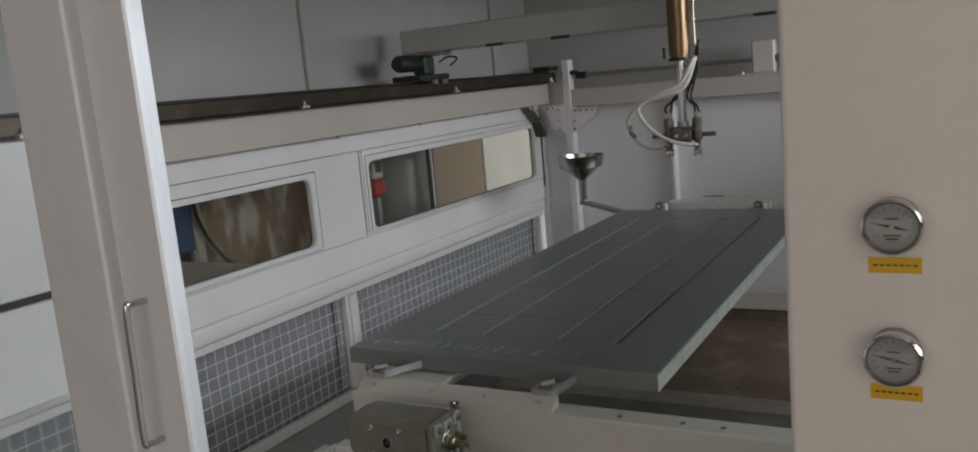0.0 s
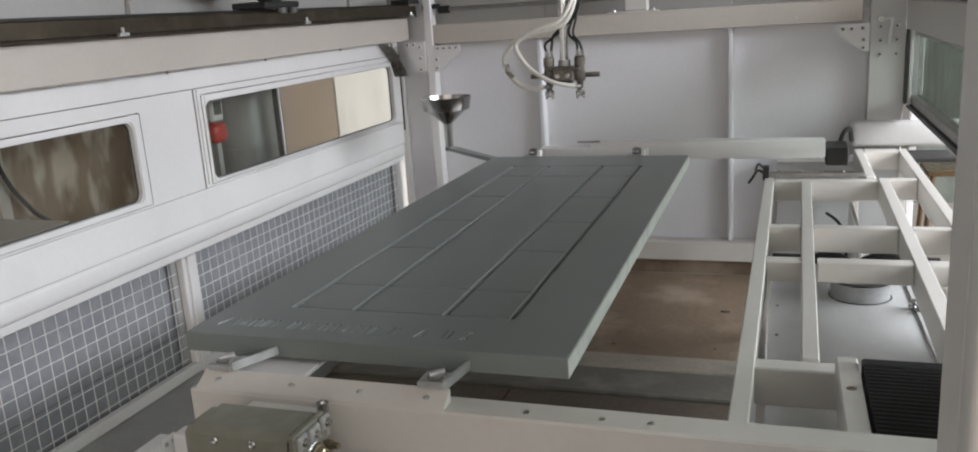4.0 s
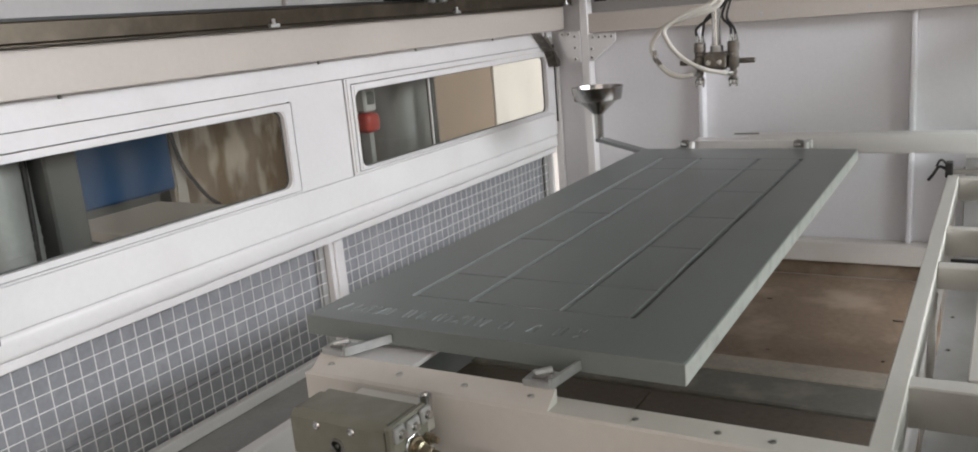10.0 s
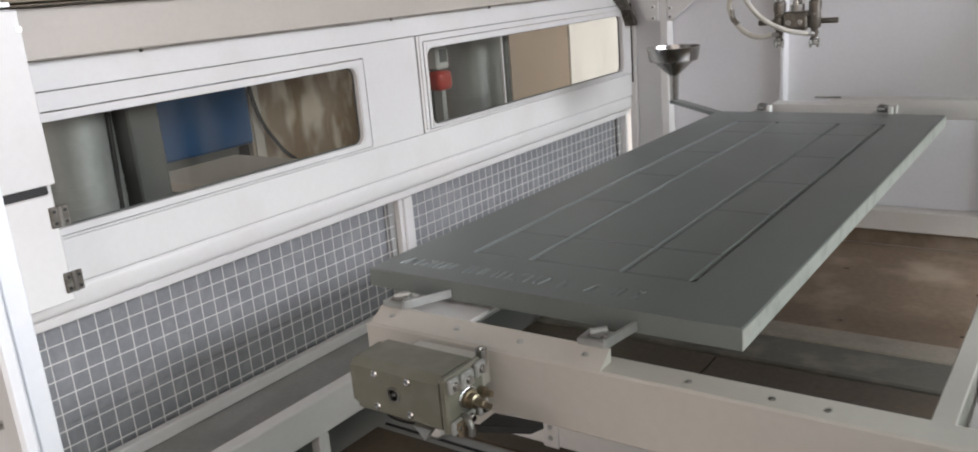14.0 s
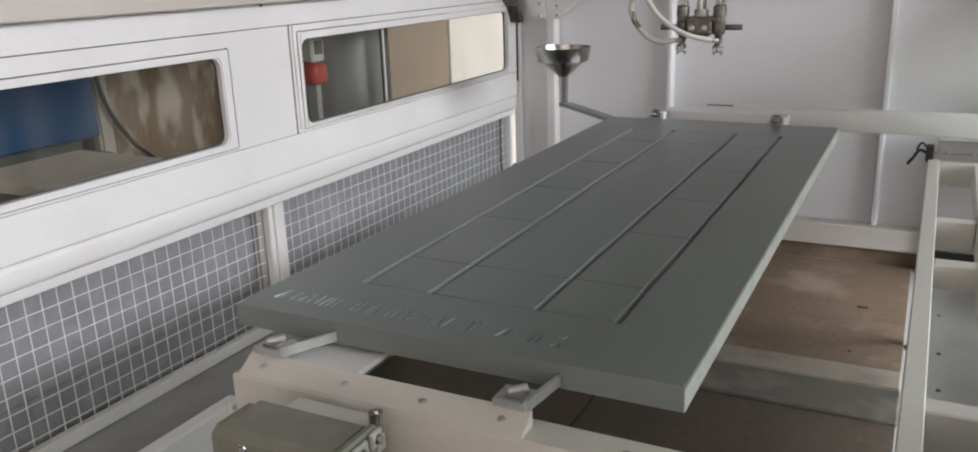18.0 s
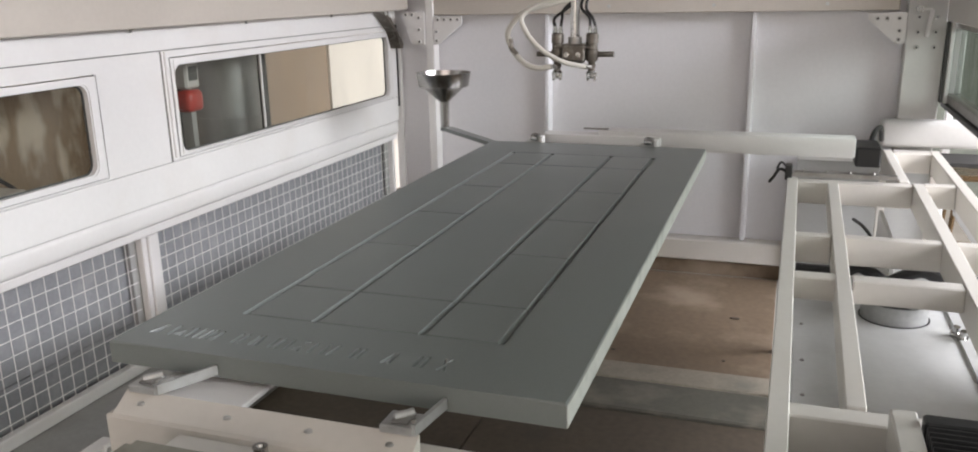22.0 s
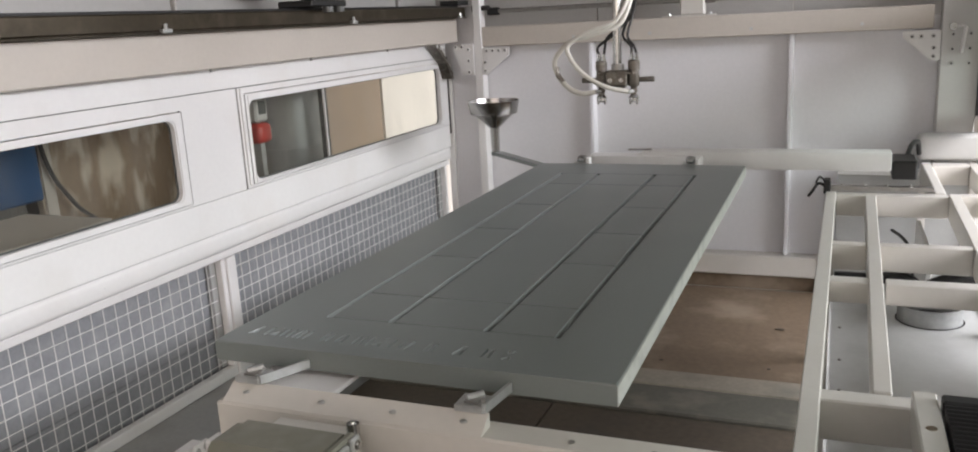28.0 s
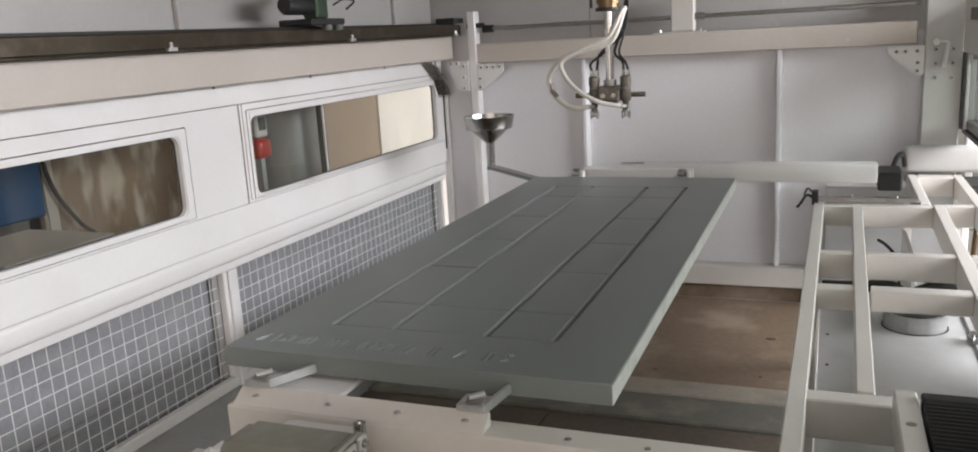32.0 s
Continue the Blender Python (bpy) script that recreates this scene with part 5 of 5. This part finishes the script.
for z in (1.505, 1.405):
    gauge(z)
    lb = thing("yellow_label", "small yellow adhesive label with dark lettering", "label", (0.517, YF, z - 0.033), "yellow labels")
    box("strip", (0.499, 0.5355, YF - 0.0008, YF - 0.0001, z - 0.0395, z - 0.0275), YELLOW, lb, bevel=0)
    for k in range(7):
        box("text_bar", (0.5025 + 0.0045 * k, 0.5055 + 0.0045 * k, YF - 0.0012, YF - 0.0009, z - 0.0342, z - 0.0328), BRONZE, lb, bevel=0)
    kn = thing("regulator_knob", "black regulator knob on a red collar", "knob", (0.620, YF, z), "regulator knobs")
    part("collar", lathe(bmesh.new(), (0.620, YF, z), (0, -1, 0), ((0, 0), (0, 0.0185), (0.006, 0.0185), (0.006, 0.0)), 28), RED, kn, "red ring collar", smooth=True)
    part("neck", rod(bmesh.new(), (0.620, YF - 0.006, z), (0.620, YF - 0.016, z), 0.0115, 16), BRASS, kn)
    part("cap", lathe(bmesh.new(), (0.620, YF - 0.016, z - 0.001), (0.05, -1, -0.05), ((0, 0), (0, 0.0145), (0.020, 0.0138), (0.023, 0.011), (0.023, 0)), 24), BLACK, kn, "black ribbed cap", smooth=True)

# ---------------------------------------------------------------- seen through the left windows
bd = thing("stained_board", "large brown board streaked with pale drips", "board", (-3.2, 2.2, 0.0))
box("board", (-3.24, -3.20, 1.66, 2.95, 0.0, 1.75), TAN, bd, bevel=0.003)
box("edge_strip", (-3.199, -3.188, 1.672, 1.735, 0.0, 1.75), LIGHT_WALL, bd, "pale bare edge strip", bevel=0.002)
part("hose", sweep(bmesh.new(), ((-3.17, 1.64, 1.50), (-3.17, 1.66, 1.20), (-3.16, 1.70, 0.98), (-3.14, 1.80, 0.80), (-3.12, 1.95, 0.60), (-3.1, 2.0, 0.02)), 0.011, 8), BLACK, bd, "black hanging hose")
bp = thing("blue_machine_guard", "blue enamelled machine guard panel", "machine guard", (-3.2, 1.3, 0.0))
box("guard", (-3.26, -3.15, 0.60, 1.635, 0.865, 1.40), BLUE, bp, bevel=0.01)
box("base", (-3.30, -3.05, 0.60, 1.62, 0.0, 0.80), MID_GREY, bp, bevel=0.01)
box("neck", (-3.26, -3.18, 0.70, 1.55, 0.80, 0.865), MID_GREY, bp)
tt = thing("pale_table", "low pale work table in the workshop", "table", (-2.7, 1.2, 0.0))
box("top", (-2.95, -2.45, 0.82, 1.35, 0.83, 0.87), LIGHT_WALL, tt, bevel=0.004)
for lx in (-2.90, -2.50):
    for ly in (0.86, 1.31):
        box("leg", (lx - 0.02, lx + 0.02, ly - 0.02, ly + 0.02, 0.0, 0.83), DULL_STEEL, tt)
dt = thing("round_duct", "tall galvanised round duct behind the booth", "duct", (-2.10, 0.105, 0.0))
part("hose", sweep(bmesh.new(), ((-1.985, 0.180, 1.9), (-1.985, 0.172, 1.40), (-1.985, 0.166, 1.18), (-1.985, 0.158, 1.0), (-1.985, 0.15, 0.7)), 0.008, 8), BLACK, dt, "black hanging hose")
part("duct", rod(bmesh.new(), (-2.10, 0.105, 0.0), (-2.10, 0.105, 2.2), 0.125, 28), GALV, dt, smooth=True)
for z in (1.015, 1.045, 1.075):
    part("seam_ring", rod(bmesh.new(), (-2.10, 0.105, z), (-2.10, 0.105, z + 0.006), 0.128, 28), GALV, dt, smooth=True)
d2 = thing("grey_cabinet", "plain dark grey steel cabinet behind the booth", "cabinet", (-2.2, 0.2, 0.0))
box("cabinet", (-2.42, -1.99, 0.235, 0.345, 0.0, 1.9), DARK_GREY, d2, bevel=0.006)
d3 = thing("round_duct", "wide galvanised round duct behind the booth", "duct", (-2.3, 2.3, 0.0))
part("duct", rod(bmesh.new(), (-2.36, 2.53, 0.0), (-2.36, 2.53, 2.2), 0.17, 32), GALV, d3, smooth=True)
part("pipe", rod(bmesh.new(), (-2.10, 2.46, 0.0), (-2.10, 2.46, 2.2), 0.022, 12), DARK_GREY, d3, "thin dark riser pipe", smooth=True)
part("seam_ring", rod(bmesh.new(), (-2.36, 2.53, 0.98), (-2.36, 2.53, 0.995), 0.176, 32), GALV, d3, smooth=True)
rb = thing("red_valve_box", "red valve box under a grey meter", "valve box", (-1.99, 1.78, 0.0))
box("valve", (-2.03, -1.95, 1.722, 1.822, 1.120, 1.208), RED, rb, "rounded red valve body", bevel=0.024, seg=3)
m = box("meter", (-2.03, -1.96, 1.727, 1.812, 1.214, 1.322), PALE_GREY, rb, "pale grey meter", bevel=0.008)
box("display", (-1.9595, -1.957, 1.745, 1.795, 1.245, 1.300), DARK_GREY, m, "dark display", bevel=0)
box("stand", (-2.03, -1.98, 1.765, 1.795, 0.0, 1.12), GREY_SHEET, rb)
box("bracket", (-2.02, -1.98, 1.765, 1.785, 1.207, 1.215), GREY_SHEET, rb)
b2 = thing("stained_board", "brown stained board beside the duct", "board", (-2.75, 3.6, 0.0))
box("board", (-2.78, -2.735, 3.45, 4.20, 0.0, 1.9), PLAIN_TAN, b2, bevel=0.003)
wp = structure(box("partition", (-2.80, -2.72, 4.205, 7.5, 0.0, 2.6), LIGHT_WALL, bevel=0.002), "bright cream partition behind the booth")
dkw = structure(box("wall_behind", (-3.62, -3.5, -3.0, 4.90, 0.0, 3.0), DARK_GREY, bevel=0), "plain dark grey workshop partition")

# workshop stool seen through the right side
st = thing("work_stool", "brown steel trestle standing on the concrete", "trestle", (1.37, 4.04, 0.0))
box("top", (1.12, 1.62, 3.88, 4.20, 0.545, 0.575), BRONZE, st, bevel=0.004)
for x in (1.15, 1.59):
    for y in (3.91, 4.17):
        part("leg", rod(bmesh.new(), (x, y, 0.545), (x + 0.03 * (1 if x > 1.3 else -1), y, 0.0), 0.014, 8), BRONZE, st)
part("stretcher", rod(bmesh.new(), (1.135, 3.91, 0.2), (1.605, 3.91, 0.2), 0.010, 8), BRONZE, st)

# paint flakes lying on the floor boards
rnd = random.Random(12)
bm = bmesh.new()
for _ in range(16):
    fx, fy = rnd.uniform(-1.3, 0.25), rnd.uniform(1.95, 2.95)
    a, r = rnd.uniform(0, 6.28), rnd.uniform(0.004, 0.013)
    pts = [(fx + r * (1 + 0.5 * (k % 2)) * math.cos(a + k * 1.257) * (1.0 if k % 2 else 1.7), fy + r * 0.7 * math.sin(a + k * 1.257)) for k in range(5)]
    prism(bm, pts, "z", 0.2022, 0.2022 + rnd.uniform(0.002, 0.006))
tagged(part("paint_flakes", bm, DARK_BOARD), "dark brown dried paint flakes on the floor boards", "debris", kind="stuff")
